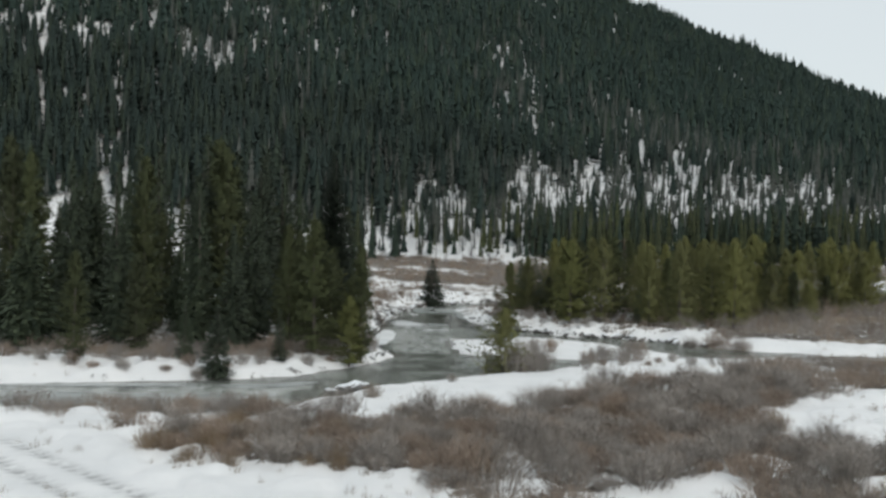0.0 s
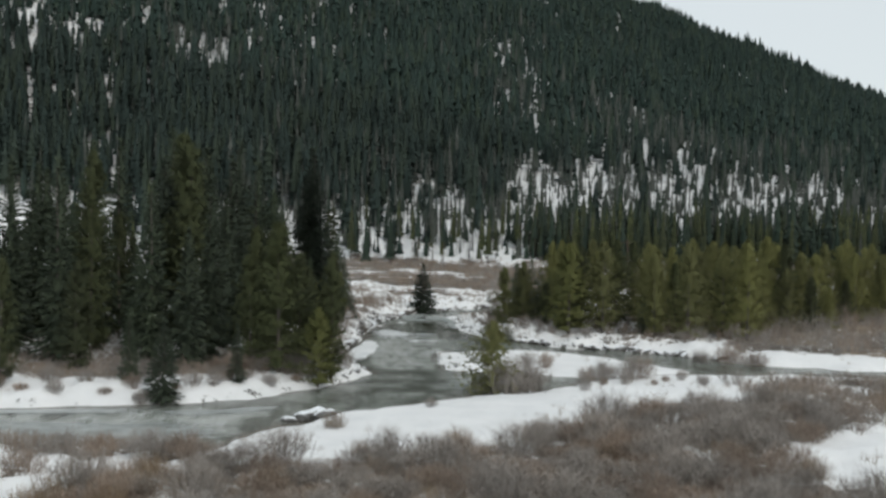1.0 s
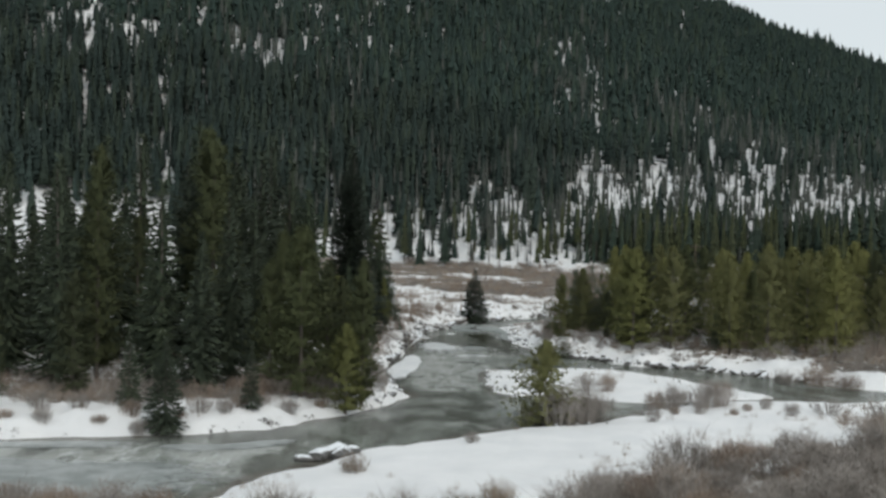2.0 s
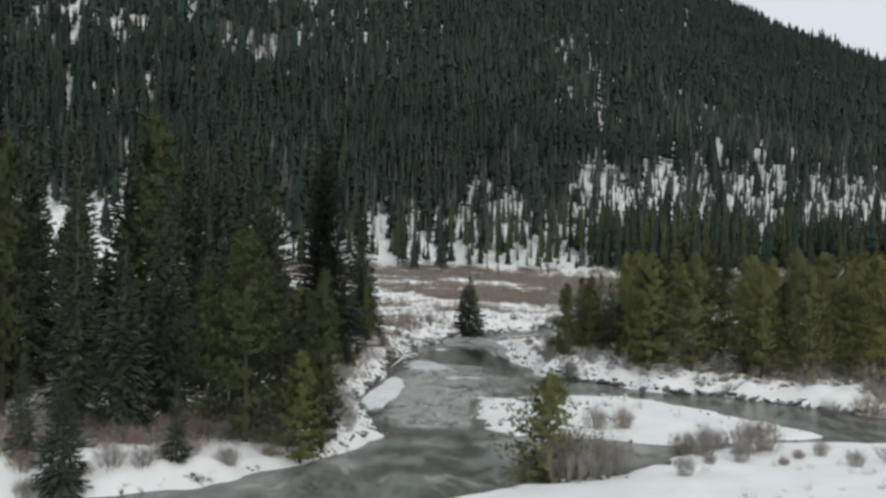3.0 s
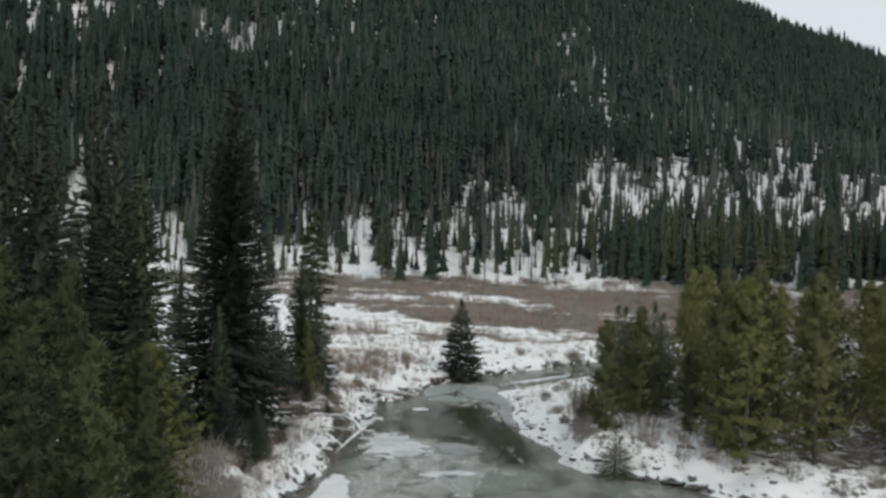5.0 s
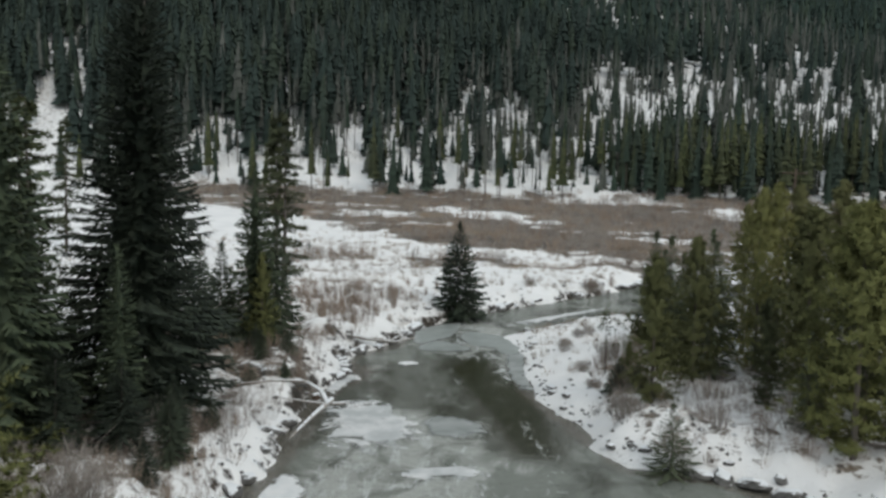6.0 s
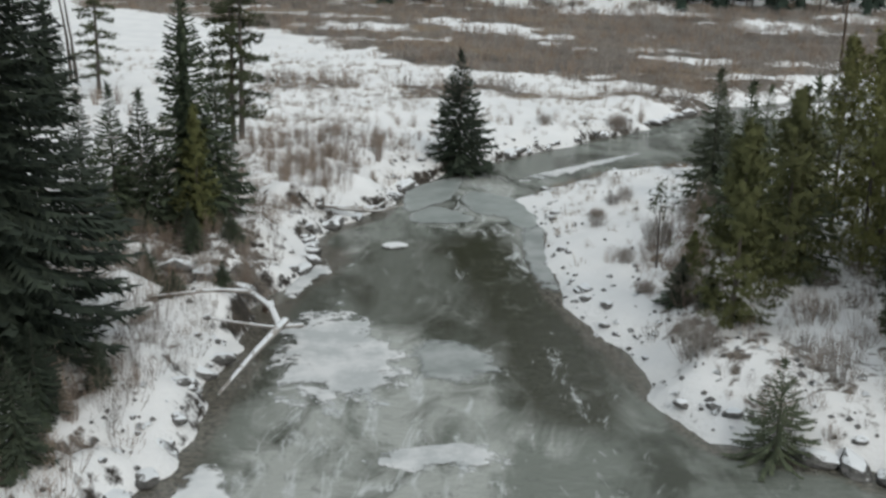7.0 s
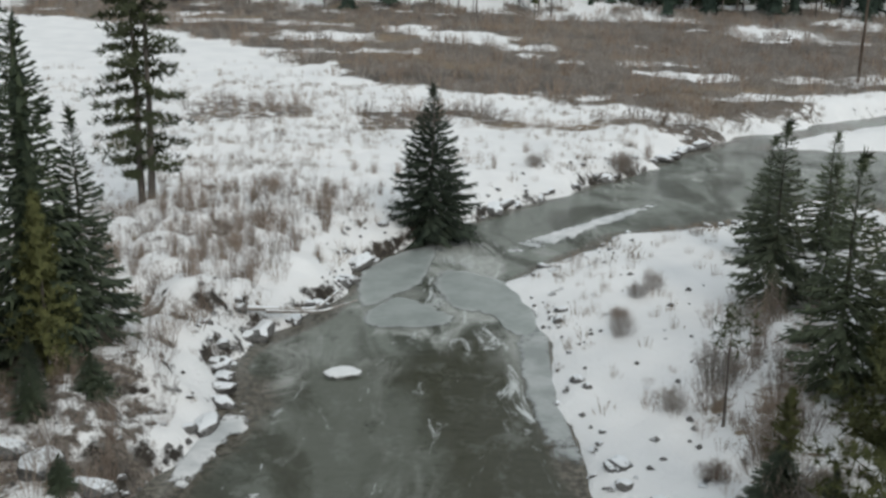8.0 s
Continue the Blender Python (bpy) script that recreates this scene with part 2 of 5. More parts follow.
lump_shader.inputs["Roughness"].default_value = 0.75


# ---- shape helpers ----
def hashed(ix, iy, seed):
    v = (ix.astype(np.int64) * 374761393 + iy.astype(np.int64) * 668265263 + seed * 974634521) & 0xFFFFFFFF
    v = ((v ^ (v >> 13)) * 1274126177) & 0xFFFFFFFF
    return ((v ^ (v >> 16)) & 0xFFFF) / 65535.0


def field(x, y, size, seed):
    """Smooth random values from 0 to 1 over the plan."""
    u, v = np.asarray(x, float) / size, np.asarray(y, float) / size
    i, j = np.floor(u), np.floor(v)
    a, b = u - i, v - j
    a, b = a * a * (3 - 2 * a), b * b * (3 - 2 * b)
    return (hashed(i, j, seed) * (1 - a) + hashed(i + 1, j, seed) * a) * (1 - b) + (hashed(i, j + 1, seed) * (1 - a) + hashed(i + 1, j + 1, seed) * a) * b


def inside_by(x, y, corners):
    """Signed distance to a polygon, negative inside."""
    p = np.array(corners, float)
    best, inside = np.full(np.shape(x), 1e12), np.zeros(np.shape(x), bool)
    for (ax, ay), (bx, by) in zip(p, np.roll(p, -1, 0)):
        ex, ey = bx - ax, by - ay
        s = np.clip(((x - ax) * ex + (y - ay) * ey) / (ex * ex + ey * ey), 0, 1)
        best = np.minimum(best, (x - ax - s * ex) ** 2 + (y - ay - s * ey) ** 2)
        if ay != by:
            inside ^= ((ay > y) != (by > y)) & (x < (bx - ax) * (y - ay) / (by - ay) + ax)
    return np.sqrt(best) * np.where(inside, -1, 1)


def step(v, a, b):
    s = np.clip((v - a) / (b - a), 0, 1)
    return s * s * (3 - 2 * s)


def mesh_of(name, verts, faces, mats, which=None, smooth=False, normals=None):
    """A mesh from arrays: verts n x 3, faces m x 3 or m x 4; normals, if given, one for each vertex."""
    verts, faces = np.asarray(verts, np.float32), np.asarray(faces, np.int32)
    me = bpy.data.meshes.new(name)
    k = faces.shape[1]
    me.vertices.add(len(verts))
    me.vertices.foreach_set("co", verts.ravel())
    me.loops.add(faces.size)
    me.loops.foreach_set("vertex_index", faces.ravel())
    me.polygons.add(len(faces))
    me.polygons.foreach_set("loop_start", np.arange(0, faces.size, k, dtype=np.int32))
    for mat in mats:
        me.materials.append(mat)
    if which is not None:
        me.polygons.foreach_set("material_index", np.asarray(which, np.int32))
    me.update(calc_edges=True)
    if smooth:
        me.polygons.foreach_set("use_smooth", np.ones(len(faces), bool))
    if normals is not None:
        me.attributes.new("custom_normal", "FLOAT_VECTOR", "POINT").data.foreach_set("vector", np.asarray(normals, np.float32).ravel())
    return me


def rounded(tris, up=0.5, own=0.35):
    """Needles that catch the light as one soft crown: faces turned outwards, and normals between the crown's and their own."""
    mid = tris.mean(1)
    out = np.concatenate([mid[:, :2], 0 * mid[:, :1]], 1)
    out /= np.linalg.norm(out, axis=1, keepdims=True) + 1e-6
    out[:, 2] = up
    out /= np.linalg.norm(out, axis=1, keepdims=True)
    face = np.cross(tris[:, 1] - tris[:, 0], tris[:, 2] - tris[:, 0])
    face /= np.linalg.norm(face, axis=1, keepdims=True) + 1e-12
    back = (face * out).sum(1) < 0
    tris = np.where(back[:, None, None], tris[:, ::-1], tris)
    face = np.where(back[:, None], -face, face)
    n = out * (1 - own) + face * own
    n /= np.linalg.norm(n, axis=1, keepdims=True)
    return tris, np.repeat(n, 3, 0)


def crown_of(tris, mat, up=0.5, own=0.35):
    tris, n = rounded(tris, up, own)
    return mesh_of("crown", tris.reshape(-1, 3), np.arange(len(tris) * 3).reshape(-1, 3), [mat], normals=n)


def part(name, me, parent, label=""):
    ob = new(name, me)
    ob.parent = parent
    return tagged(ob, label)


def tubes(paths, radii, sides=3):
    """Tapered tubes along many paths at once: paths b x k x 3, radii b x k."""
    b, k, _ = paths.shape
    along = np.gradient(paths, axis=1)
    along /= np.linalg.norm(along, axis=2, keepdims=True) + 1e-9
    ref = np.where(np.abs(along[..., 2:3]) > 0.9, [1.0, 0, 0], [0, 0, 1.0])
    u = np.cross(along, ref)
    u /= np.linalg.norm(u, axis=2, keepdims=True) + 1e-9
    v = np.cross(along, u)
    a = np.arange(sides) * 2 * np.pi / sides
    ring = u[:, :, None] * np.cos(a)[:, None] + v[:, :, None] * np.sin(a)[:, None]
    verts = (paths[:, :, None] + ring * radii[:, :, None, None]).reshape(-1, 3)
    base = (np.arange(b)[:, None, None] * k + np.arange(k - 1)[None, :, None]) * sides
    i, j = np.arange(sides)[None, None], (np.arange(sides)[None, None] + 1) % sides
    faces = np.stack([base + i, base + j, base + sides + j, base + sides + i], -1).reshape(-1, 4)
    return verts, faces


# ---- camera-independent plan of the river valley ----
RIVER = [(-90, 60), (-45, 62), (-27, 63.3), (-16, 66.5), (-10, 69.6), (-7.7, 73), (-5.3, 77.3), (-3.6, 82), (-5.4, 86.5), (-7.0, 93), (-7.0, 97.6), (-6.8, 99.7), (-6.7, 101.7), (-6.6, 104), (-6.8, 107),
         (-6.9, 110.4), (-6.7, 112.5), (-6.7, 114.3), (-6.3, 116.4), (-5.7, 118.7), (-6.4, 120.8), (-6.4, 123), (-5.7, 124.1), (-4.6, 125.7), (-3.8, 129.9), (-2.6, 133), (-0.5, 137), (3.6, 142.0), (8.1, 147.6), (13.2, 154.6),
         (17, 159.5), (30.6, 170.5), (70, 196), (120, 215), (130, 205), (70, 160), (40, 146), (24, 141), (12, 138.8), (6.5, 136), (1.7, 129.2), (2.5, 125.8), (2.4, 120.8),
         (2.6, 117.8), (3.1, 115), (4.1, 111.4), (5.2, 107.9), (6.0, 105.6), (9, 104.4), (11, 102.3), (13.3, 100.3), (17.4, 99.6), (20.5, 97), (24, 94), (28, 90), (45, 86.5), (90, 80),
         (90, 77), (45, 82.5), (26, 84.3), (15, 83), (10.5, 78.3), (7.6, 74), (3.4, 72.3), (-0.9, 68.1), (-4.5, 64.4), (-8, 59.2), (-9.0, 55), (-10.5, 52.8), (-15, 52.4), (-25, 53), (-45, 52), (-90, 48)]
ISLAND = [(0.8, 96), (2.5, 95.4), (5, 96.9), (10.4, 98.0), (14.5, 94), (18.5, 88), (20, 84.8), (15, 83.8), (11.2, 82), (5.8, 83.6), (3.1, 83), (1.6, 84.6), (1.0, 90)]
FAR_BAR = [(17.5, 156), (24, 155.6), (40, 158), (62, 170), (60, 178), (34, 168), (22, 161)]
FRONT_BAR = [(-9.8, 52.5), (-8.6, 56), (-8, 59.5), (-4.5, 64.7), (-1, 68.4), (3.3, 72.6), (7.6, 74.5), (10.5, 78.8), (15, 83.5), (26, 84.8), (45, 83), (45, 76), (24, 73), (14, 66), (8, 62), (4, 58), (-2, 54)]
SPIT = [(1, 129.5), (6.5, 136.5), (12, 139.4), (15, 136), (9.5, 127), (6, 120), (5.4, 114), (4.6, 110), (2.5, 113), (1.8, 122)]
LOW = [FRONT_BAR, ISLAND, FAR_BAR, SPIT]


LEFT_BANK = [(-14, 94), (-7, 95), (-6.5, 110), (-6.2, 119), (-7.5, 120), (-5, 126), (-3.5, 133), (-4, 137), (-12, 138.5), (-15, 128)]
GROVE_SHORE = [(-40, 63.5), (-27, 64.5), (-16, 67), (-10, 70.5), (-5.5, 77), (-7, 78.5), (-11, 73.5), (-17, 71), (-28, 68.5), (-40, 68)]
RIGHT_BANK = [(4.2, 112.5), (5.5, 107.5), (6.3, 105), (9, 104), (12, 102), (20, 99), (26, 95), (28, 98), (20, 103), (12, 106), (8, 110), (6.2, 119), (5, 118)]


def water_level(y):
    return 0.12 + 0.006 * np.maximum(0, np.asarray(y, float) - 105)


def to_water(x, y):
    """Distance from the water's edge, negative in the river."""
    d = inside_by(x, y, RIVER)
    for land in (ISLAND, FAR_BAR):
        d = np.maximum(d, -inside_by(x, y, land))
    return d


RIDGE_X = [-3000, -138, -95, 22, 150, 178, 210, 247, 280, 317, 358, 600, 3000]
RIDGE_Z = [700, 640, 500, 297, 191, 185, 172, 159, 144, 131, 113, 55, 38]


def hill(x, y):
    x, y = np.asarray(x, float), np.asarray(y, float)
    foot = 240 + 0.10 * np.maximum(0, x - 30)
    u = np.clip((y - foot) / (840 - foot), 0, 1)
    z = (np.interp(x, RIDGE_X, RIDGE_Z) - 4) * (0.5 * u + 0.5 * u * u)
    z = z * (1 - 0.8 * step(y, 840, 2600))
    return z + u * 22 * (field(x, y, 90, 5) - 0.5) * step(y, 300, 420) * (1 - step(y, 640, 830))


def ground(x, y):
    """Height of the ground."""
    x, y = np.asarray(x, float), np.asarray(y, float)
    wx = x + 0.9 * (field(x, y, 2.2, 11) - 0.5) + 0.5 * (field(x, y, 0.8, 12) - 0.5)
    wy = y + 1.1 * (field(x, y, 2.2, 13) - 0.5) + 0.5 * (field(x, y, 0.8, 14) - 0.5)
    d = to_water(wx, wy)
    low = np.zeros(x.shape)
    for bar in LOW:
        low = np.maximum(low, step(inside_by(x, y, bar), 2.5, -0.5))
    w = water_level(y)
    top = np.interp(y, [0, 100, 118, 150, 200, 240], [0.95, 1.0, 1.35, 1.35, 2.1, 3.6]) + 0.25 * (field(x, y, 14, 21) - 0.5)
    dry = np.maximum(d, 0)
    cut = (top - w) * (1 - np.exp(-dry / (0.3 + 1.5 * field(x, y, 2.6, 15) ** 1.2)))
    flat = (0.12 + (0.35 + 0.5 * step(y, 98, 112)) * (1 - np.exp(-dry / 3.0))) * (1 - np.exp(-dry / 0.25)) + (top - w - 0.47) * step(dry, 5, 12) * (1 - low)
    z = w + low * flat + (1 - low) * cut - 0.6 * (1 - np.exp(np.minimum(d, 0) / 0.7))
    lumps = 0.42 * (field(x, y, 1.7, 31) - 0.45) + 0.22 * (field(x, y, 0.8, 32) - 0.5)
    tussock = step(inside_by(x, y, LEFT_BANK), 0.5, -1.0) + 0.5 * step(inside_by(x, y, THICKET), 1.0, -1.0) + 0.6 * step(inside_by(x, y, RIGHT_BANK), 0.5, -0.6) + 0.55 * step(inside_by(x, y, GROVE_SHORE), 0.5, -0.6)
    mound = 0.85 * hummocks(x, y) + 0.2 * domes(x, y, 0.8, 36) + 0.08 * field(x, y, 0.55, 34)
    tussock = tussock * (1 - 0.85 * np.exp(-(((x + 7.4) / 2.6) ** 2) - ((y - 111) / 2.0) ** 2))
    lumps = lumps * (1 - 0.6 * np.minimum(tussock, 1)) + tussock * (mound - 0.3)
    z += lumps * step(d, 0.2, 1.4) * (1 - 0.62 * low) * (1 - 0.85 * lane(x, y))
    return z + hill(x, y) - 0.10 * track(x, y)


def domes(x, y, size, seed):
    """Rounded hummocks, packed side by side, from 0 to 1."""
    u, v = np.asarray(x, float) / size, np.asarray(y, float) / size
    i, j = np.floor(u), np.floor(v)
    best = np.zeros(u.shape)
    for di in (-1, 0, 1):
        for dj in (-1, 0, 1):
            cx, cy = i + di + 0.15 + 0.7 * hashed(i + di, j + dj, seed), j + dj + 0.15 + 0.7 * hashed(i + di, j + dj, seed + 1)
            tall = 0.35 + 0.65 * hashed(i + di, j + dj, seed + 2)
            best = np.maximum(best, tall * np.sqrt(np.maximum(0, 1 - ((u - cx) ** 2 + (v - cy) ** 2) / 0.42)))
    return best


def hummocks(x, y):
    return domes(x + 0.5 * (field(x, y, 0.9, 37) - 0.5), y + 0.5 * (field(x, y, 0.9, 38) - 0.5), 1.8, 33)


def lane(x, y):
    """The packed lane itself, from 0 to 1."""
    across = np.asarray(x) * 0.724 + np.asarray(y) * 0.69 - 15.8
    return step(np.abs(across), 2.6, 1.6) * step(np.asarray(x), -6, -9) * step(np.asarray(y), 49, 46)


def track(x, y):
    """Two wheel ruts of a snowed-in lane."""
    along = (np.asarray(x) * 0.69 - np.asarray(y) * 0.724)
    across = np.asarray(x) * 0.724 + np.asarray(y) * 0.69 - 15.8
    wander = 0.5 * (field(along, 0 * along, 9, 81) - 0.5)
    rut = np.exp(-(((np.abs(across + wander) - 0.85) / 0.24) ** 2))
    return rut * step(np.asarray(x), -19, -17) * step(np.asarray(x), -7, -9) * step(np.asarray(y), 47, 44)


def height(x, y):
    return float(ground(np.array([x]), np.array([y]))[0])


SNOW_FRONT = [(-60, 50), (-22.5, 50.5), (-17, 47.5), (-13.4, 44), (-10.2, 39.2), (-2, 36.2), (3, 20), (-60, 20)]
SNOW_SIDE = [(14.5, 53.5), (20, 57), (25, 60.5), (45, 62), (45, 45), (20, 41.5), (14.5, 45.5)]
MEADOW = [(13, 165), (5, 167), (-6, 173), (-17, 189), (-33, 211), (-60, 226), (-60, 243), (120, 246), (120, 215), (70, 199), (30.6, 173), (18, 162)]
GRASS_BAND = [(-9, 159), (-2, 155.5), (6, 155), (13, 154.5), (17.5, 158), (14, 162), (8, 160), (2, 159), (-4, 161)]
SCRUB = [(4.2, 113), (5.2, 116.5), (6.8, 120), (8, 124.5), (10, 126), (12, 120), (8, 113), (6, 110)]
LOBE = [(-8.6, 118.2), (-6.6, 116.6), (-5.8, 119), (-6.4, 122), (-8.8, 121)]
SHADY = [(-14, 96), (-7.9, 97), (-7.7, 102), (-8.8, 106), (-14, 107)]
LITTER = [(-14, 111), (-8.2, 112), (-6.8, 113), (-7.8, 116.4), (-9.4, 118.0), (-14, 119)]
SNOW_STRIP = [(-10, 216), (0, 203), (9.6, 198), (10, 203), (2, 210), (-8, 221)]
GROVE = [(-90, 72), (-28, 68), (-16, 69.8), (-9.5, 73.5), (-6.4, 79), (-6.9, 86), (-7.4, 96), (-8.5, 106), (-13, 112), (-90, 114)]
THICKET = [(-45, 51), (-26, 52.5), (-16, 52), (-11, 51.5), (-7.5, 49), (-3, 48.5), (4, 51), (9, 57.5), (14, 62.5), (19, 68), (22, 76), (27, 82), (34, 84), (50, 84), (54, 66), (47, 48), (40, 34), (30, 25), (18, 29), (8, 23), (-2, 27), (-10, 33), (-45, 44)]
SIDE_BRUSH = [(24, 97), (29, 92.5), (60, 88), (90, 90), (90, 160), (40, 143), (32, 112)]
RIGHT_WOOD = [(6, 107), (9.5, 105.5), (13, 102), (22, 100), (27, 96), (34, 104), (60, 132), (60, 142), (40, 138), (22, 128), (12, 118), (7, 113)]


GRASS_PATCH = [(-17.5, 156), (-11, 156.5), (-10, 160), (-13, 164), (-18, 163)]


def brush(x, y):
    """How far brown litter and stems cover the snow, from 0 to 1; on the hill it also holds forest shade."""
    x, y = np.asarray(x, float), np.asarray(y, float)
    wx, wy = x + 5 * (field(x, y, 5, 41) - 0.5), y + 5 * (field(x, y, 5, 42) - 0.5)
    b = np.zeros(x.shape)
    front = step(inside_by(wx, wy, THICKET), 1.0, -1.5)
    front *= 1 - step(inside_by(wx, wy, SNOW_FRONT), 0.8, -0.8)
    front *= 1 - 0.9 * step(inside_by(wx, wy, SNOW_SIDE), 0.8, -1.2)
    front *= 1 - 0.88 * step(field(x, y, 3.4, 43) * 0.6 + field(x, y, 1.3, 47) * 0.4, 0.54, 0.63)
    b = np.maximum(b, 0.75 * front)
    b = np.maximum(b, (0.36 + 0.34 * step(hummocks(x, y), 0.36, 0.12) * step(field(x, y, 3, 48), 0.3, 0.6)) * step(inside_by(wx, wy, LEFT_BANK), 0.6, -0.5))
    b = np.maximum(b, 0.48 * step(inside_by(wx, wy, RIGHT_BANK), 1.0, -0.6))
    b = np.maximum(b, 0.6 * step(inside_by(wx, wy, GRASS_PATCH), 1.0, -1.0))
    b = b * (1 - 0.75 * step(inside_by(wx, wy, LOBE), 0.4, -0.5))
    far = step(inside_by(wx, wy, MEADOW), 2.0, -2.0) * (1 - step(inside_by(wx, wy, SNOW_STRIP), 1.0, -1.0))
    far *= 1 - 0.7 * step(field(x * 0.3, y, 5, 45) * 0.7 + field(x, y, 3, 46) * 0.3, 0.66, 0.76)
    for hx, hy, wide, deep in ((34.8, 218, 4, 7), (14.5, 234, 5, 5), (25, 235, 5, 6)):
        far *= 1 - np.exp(-(((wx - hx) / wide) ** 2) - ((wy - hy) / deep) ** 2)
    b = np.maximum(b, 0.9 * far)
    b = np.maximum(b, 0.68 * step(inside_by(wx, wy, GRASS_BAND), 0.8, -1.0))
    b = np.maximum(b, 0.43 * step(inside_by(wx, wy, SCRUB), 0.8, -0.8))
    b = np.maximum(b, 0.44 * step(inside_by(wx, wy, SHADY), 0.8, -0.8))
    b = np.maximum(b, 0.6 * step(inside_by(wx, wy, LITTER), 0.8, -0.8))
    b = np.maximum(b, 0.55 * step(inside_by(wx, wy, GROVE), 1.0, -2.5))
    # hill floor: litter that also darkens the snow for shade between the trees
    b = np.maximum(b, 0.43 * step(y, 246, 258))
    b = np.maximum(b, 0.75 * step(inside_by(wx, wy, SIDE_BRUSH), 1.5, -1.5))
    b = np.maximum(b, np.interp(x, [10, 16], [0.36, 0.62]) * step(inside_by(wx, wy, RIGHT_WOOD), 1.0, -1.5))
    return b


# ---- ground: one sheet to the horizon ----
def lines(*stretches):
    out = []
    for a, b, s in stretches:
        out.extend(np.arange(a, b, s))
    return np.array(out)


def far_lines(start, end, n):
    return start + (end - start) * np.linspace(0, 1, n + 1)[1:] ** 2


gx = np.concatenate([far_lines(-420, -4000, 10)[::-1], lines((-420, -60, 9), (-60, -32, 1.2), (-32, -16, 0.5), (-16, 15, 0.26), (15, 44, 0.5), (44, 80, 1.5), (80, 420.1, 9)), far_lines(420, 4000, 10)])
gy = np.concatenate([far_lines(16, -4000, 14)[::-1], lines((16, 34, 1.0), (34, 92, 0.48), (92, 150, 0.29), (150, 182, 0.8), (182, 260, 2.5), (260, 900.1, 6)), far_lines(900, 4500, 10)])
GX, GY = np.meshgrid(gx, gy)
flatx, flaty = GX.ravel(), GY.ravel()
nx, ny = len(gx), len(gy)
corner = (np.arange(ny - 1)[:, None] * nx + np.arange(nx - 1)[None]).ravel()
ground_mesh = mesh_of("ground", np.stack([flatx, flaty, ground(flatx, flaty)], 1), np.stack([corner, corner + 1, corner + nx + 1, corner + nx], 1), [SNOWGROUND], smooth=True)
cover = ground_mesh.attributes.new("brush", "FLOAT", "POINT")
cover.data.foreach_set("value", brush(flatx, flaty).astype(np.float32))
ground_mesh.attributes.new("track", "FLOAT", "POINT").data.foreach_set("value", track(flatx, flaty).astype(np.float32))
tagged(new("ground", ground_mesh), "snowy valley floor with brown litter and a forested hill", "ground", kind="structure")

SLUSH = [(-5.6, 94), (-5.4, 104), (-4.8, 113), (-2.5, 112.4), (0.9, 110.8), (1.4, 106), (1.2, 99), (2.5, 92), (0.2, 84), (-3.4, 84)]
LEFT_REACH = [(-60, 51), (-60, 63), (-16, 65.5), (-8.5, 66), (-9, 57), (-10.5, 52), (-15, 51.5)]
wgx, wgy = lines((-90, -30, 4), (-30, 40, 0.6), (40, 131, 4)), lines((44, 50, 2), (50, 160, 0.6), (160, 220, 3))
wx, wy = np.meshgrid(wgx, wgy)
wx, wy = wx.ravel(), wy.ravel()
nx, ny = len(wgx), len(wgy)
corner = (np.arange(ny - 1)[:, None] * nx + np.arange(nx - 1)[None]).ravel()
water_mesh = mesh_of("water", np.stack([wx, wy, water_level(wy)], 1), np.stack([corner, corner + 1, corner + nx + 1, corner + nx], 1), [WATER], smooth=True)
water_mesh.attributes.new("shoal", "FLOAT", "POINT").data.foreach_set("value", step(to_water(wx, wy), np.where((wx < -3) & (wy > 100) & (wy < 121), -2.2, -1.1), -0.1).astype(np.float32))
# calm pool water, darkened for the reflected forest; the wide part at half
REFLECTING_POOL = [(-1.4, 121.5), (0.5, 124.5), (2.6, 117), (3.5, 113), (3.8, 108.4), (3.5, 106.2), (1.9, 106.6), (0.4, 113.5), (-0.5, 118)]
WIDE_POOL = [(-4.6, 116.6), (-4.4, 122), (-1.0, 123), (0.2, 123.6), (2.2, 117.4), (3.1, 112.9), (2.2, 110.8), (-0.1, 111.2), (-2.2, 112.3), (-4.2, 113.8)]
water_mesh.attributes.new("pool_reflection", "FLOAT", "POINT").data.foreach_set("value", np.maximum(step(inside_by(wx, wy, REFLECTING_POOL), 1.0, -0.3), 0.5 * step(inside_by(wx, wy, WIDE_POOL), 0.6, -0.8)).astype(np.float32))
CALM = REFLECTING_POOL
water_mesh.attributes.new("calm", "FLOAT", "POINT").data.foreach_set("value", step(inside_by(wx, wy, CALM), 0.6, -0.7).astype(np.float32))
UPPER_SLUSH = [(-3.6, 128), (-1, 135.5), (2, 135), (1.6, 129.5), (2.6, 125), (2.4, 117.5), (1.4, 117), (0.4, 122.5), (-2.8, 124)]
# pale stretch of reflected sky, put into the slush cover at low strength
SKY_REFLECTION = [(1.4, 109.5), (3.2, 110.6), (4.4, 108.2), (5.2, 105.0), (3.7, 103.1), (2.0, 103.4), (1.6, 106.4)]
icy = np.maximum(np.maximum(np.maximum(0.35 * step(inside_by(wx, wy, SKY_REFLECTION), 0.8, -0.8), step(inside_by(wx, wy, SLUSH), 0.7, -0.9)), 0.9 * step(inside_by(wx, wy, UPPER_SLUSH), 0.5, -0.7)), 1.0 * step(inside_by(wx, wy, LEFT_REACH), 1.0, -1.5))
water_mesh.attributes.new("slush", "FLOAT", "POINT").data.foreach_set("value", icy.astype(np.float32))
tagged(new("water", water_mesh), "grey green river water with slush and ripples", "river", kind="structure")


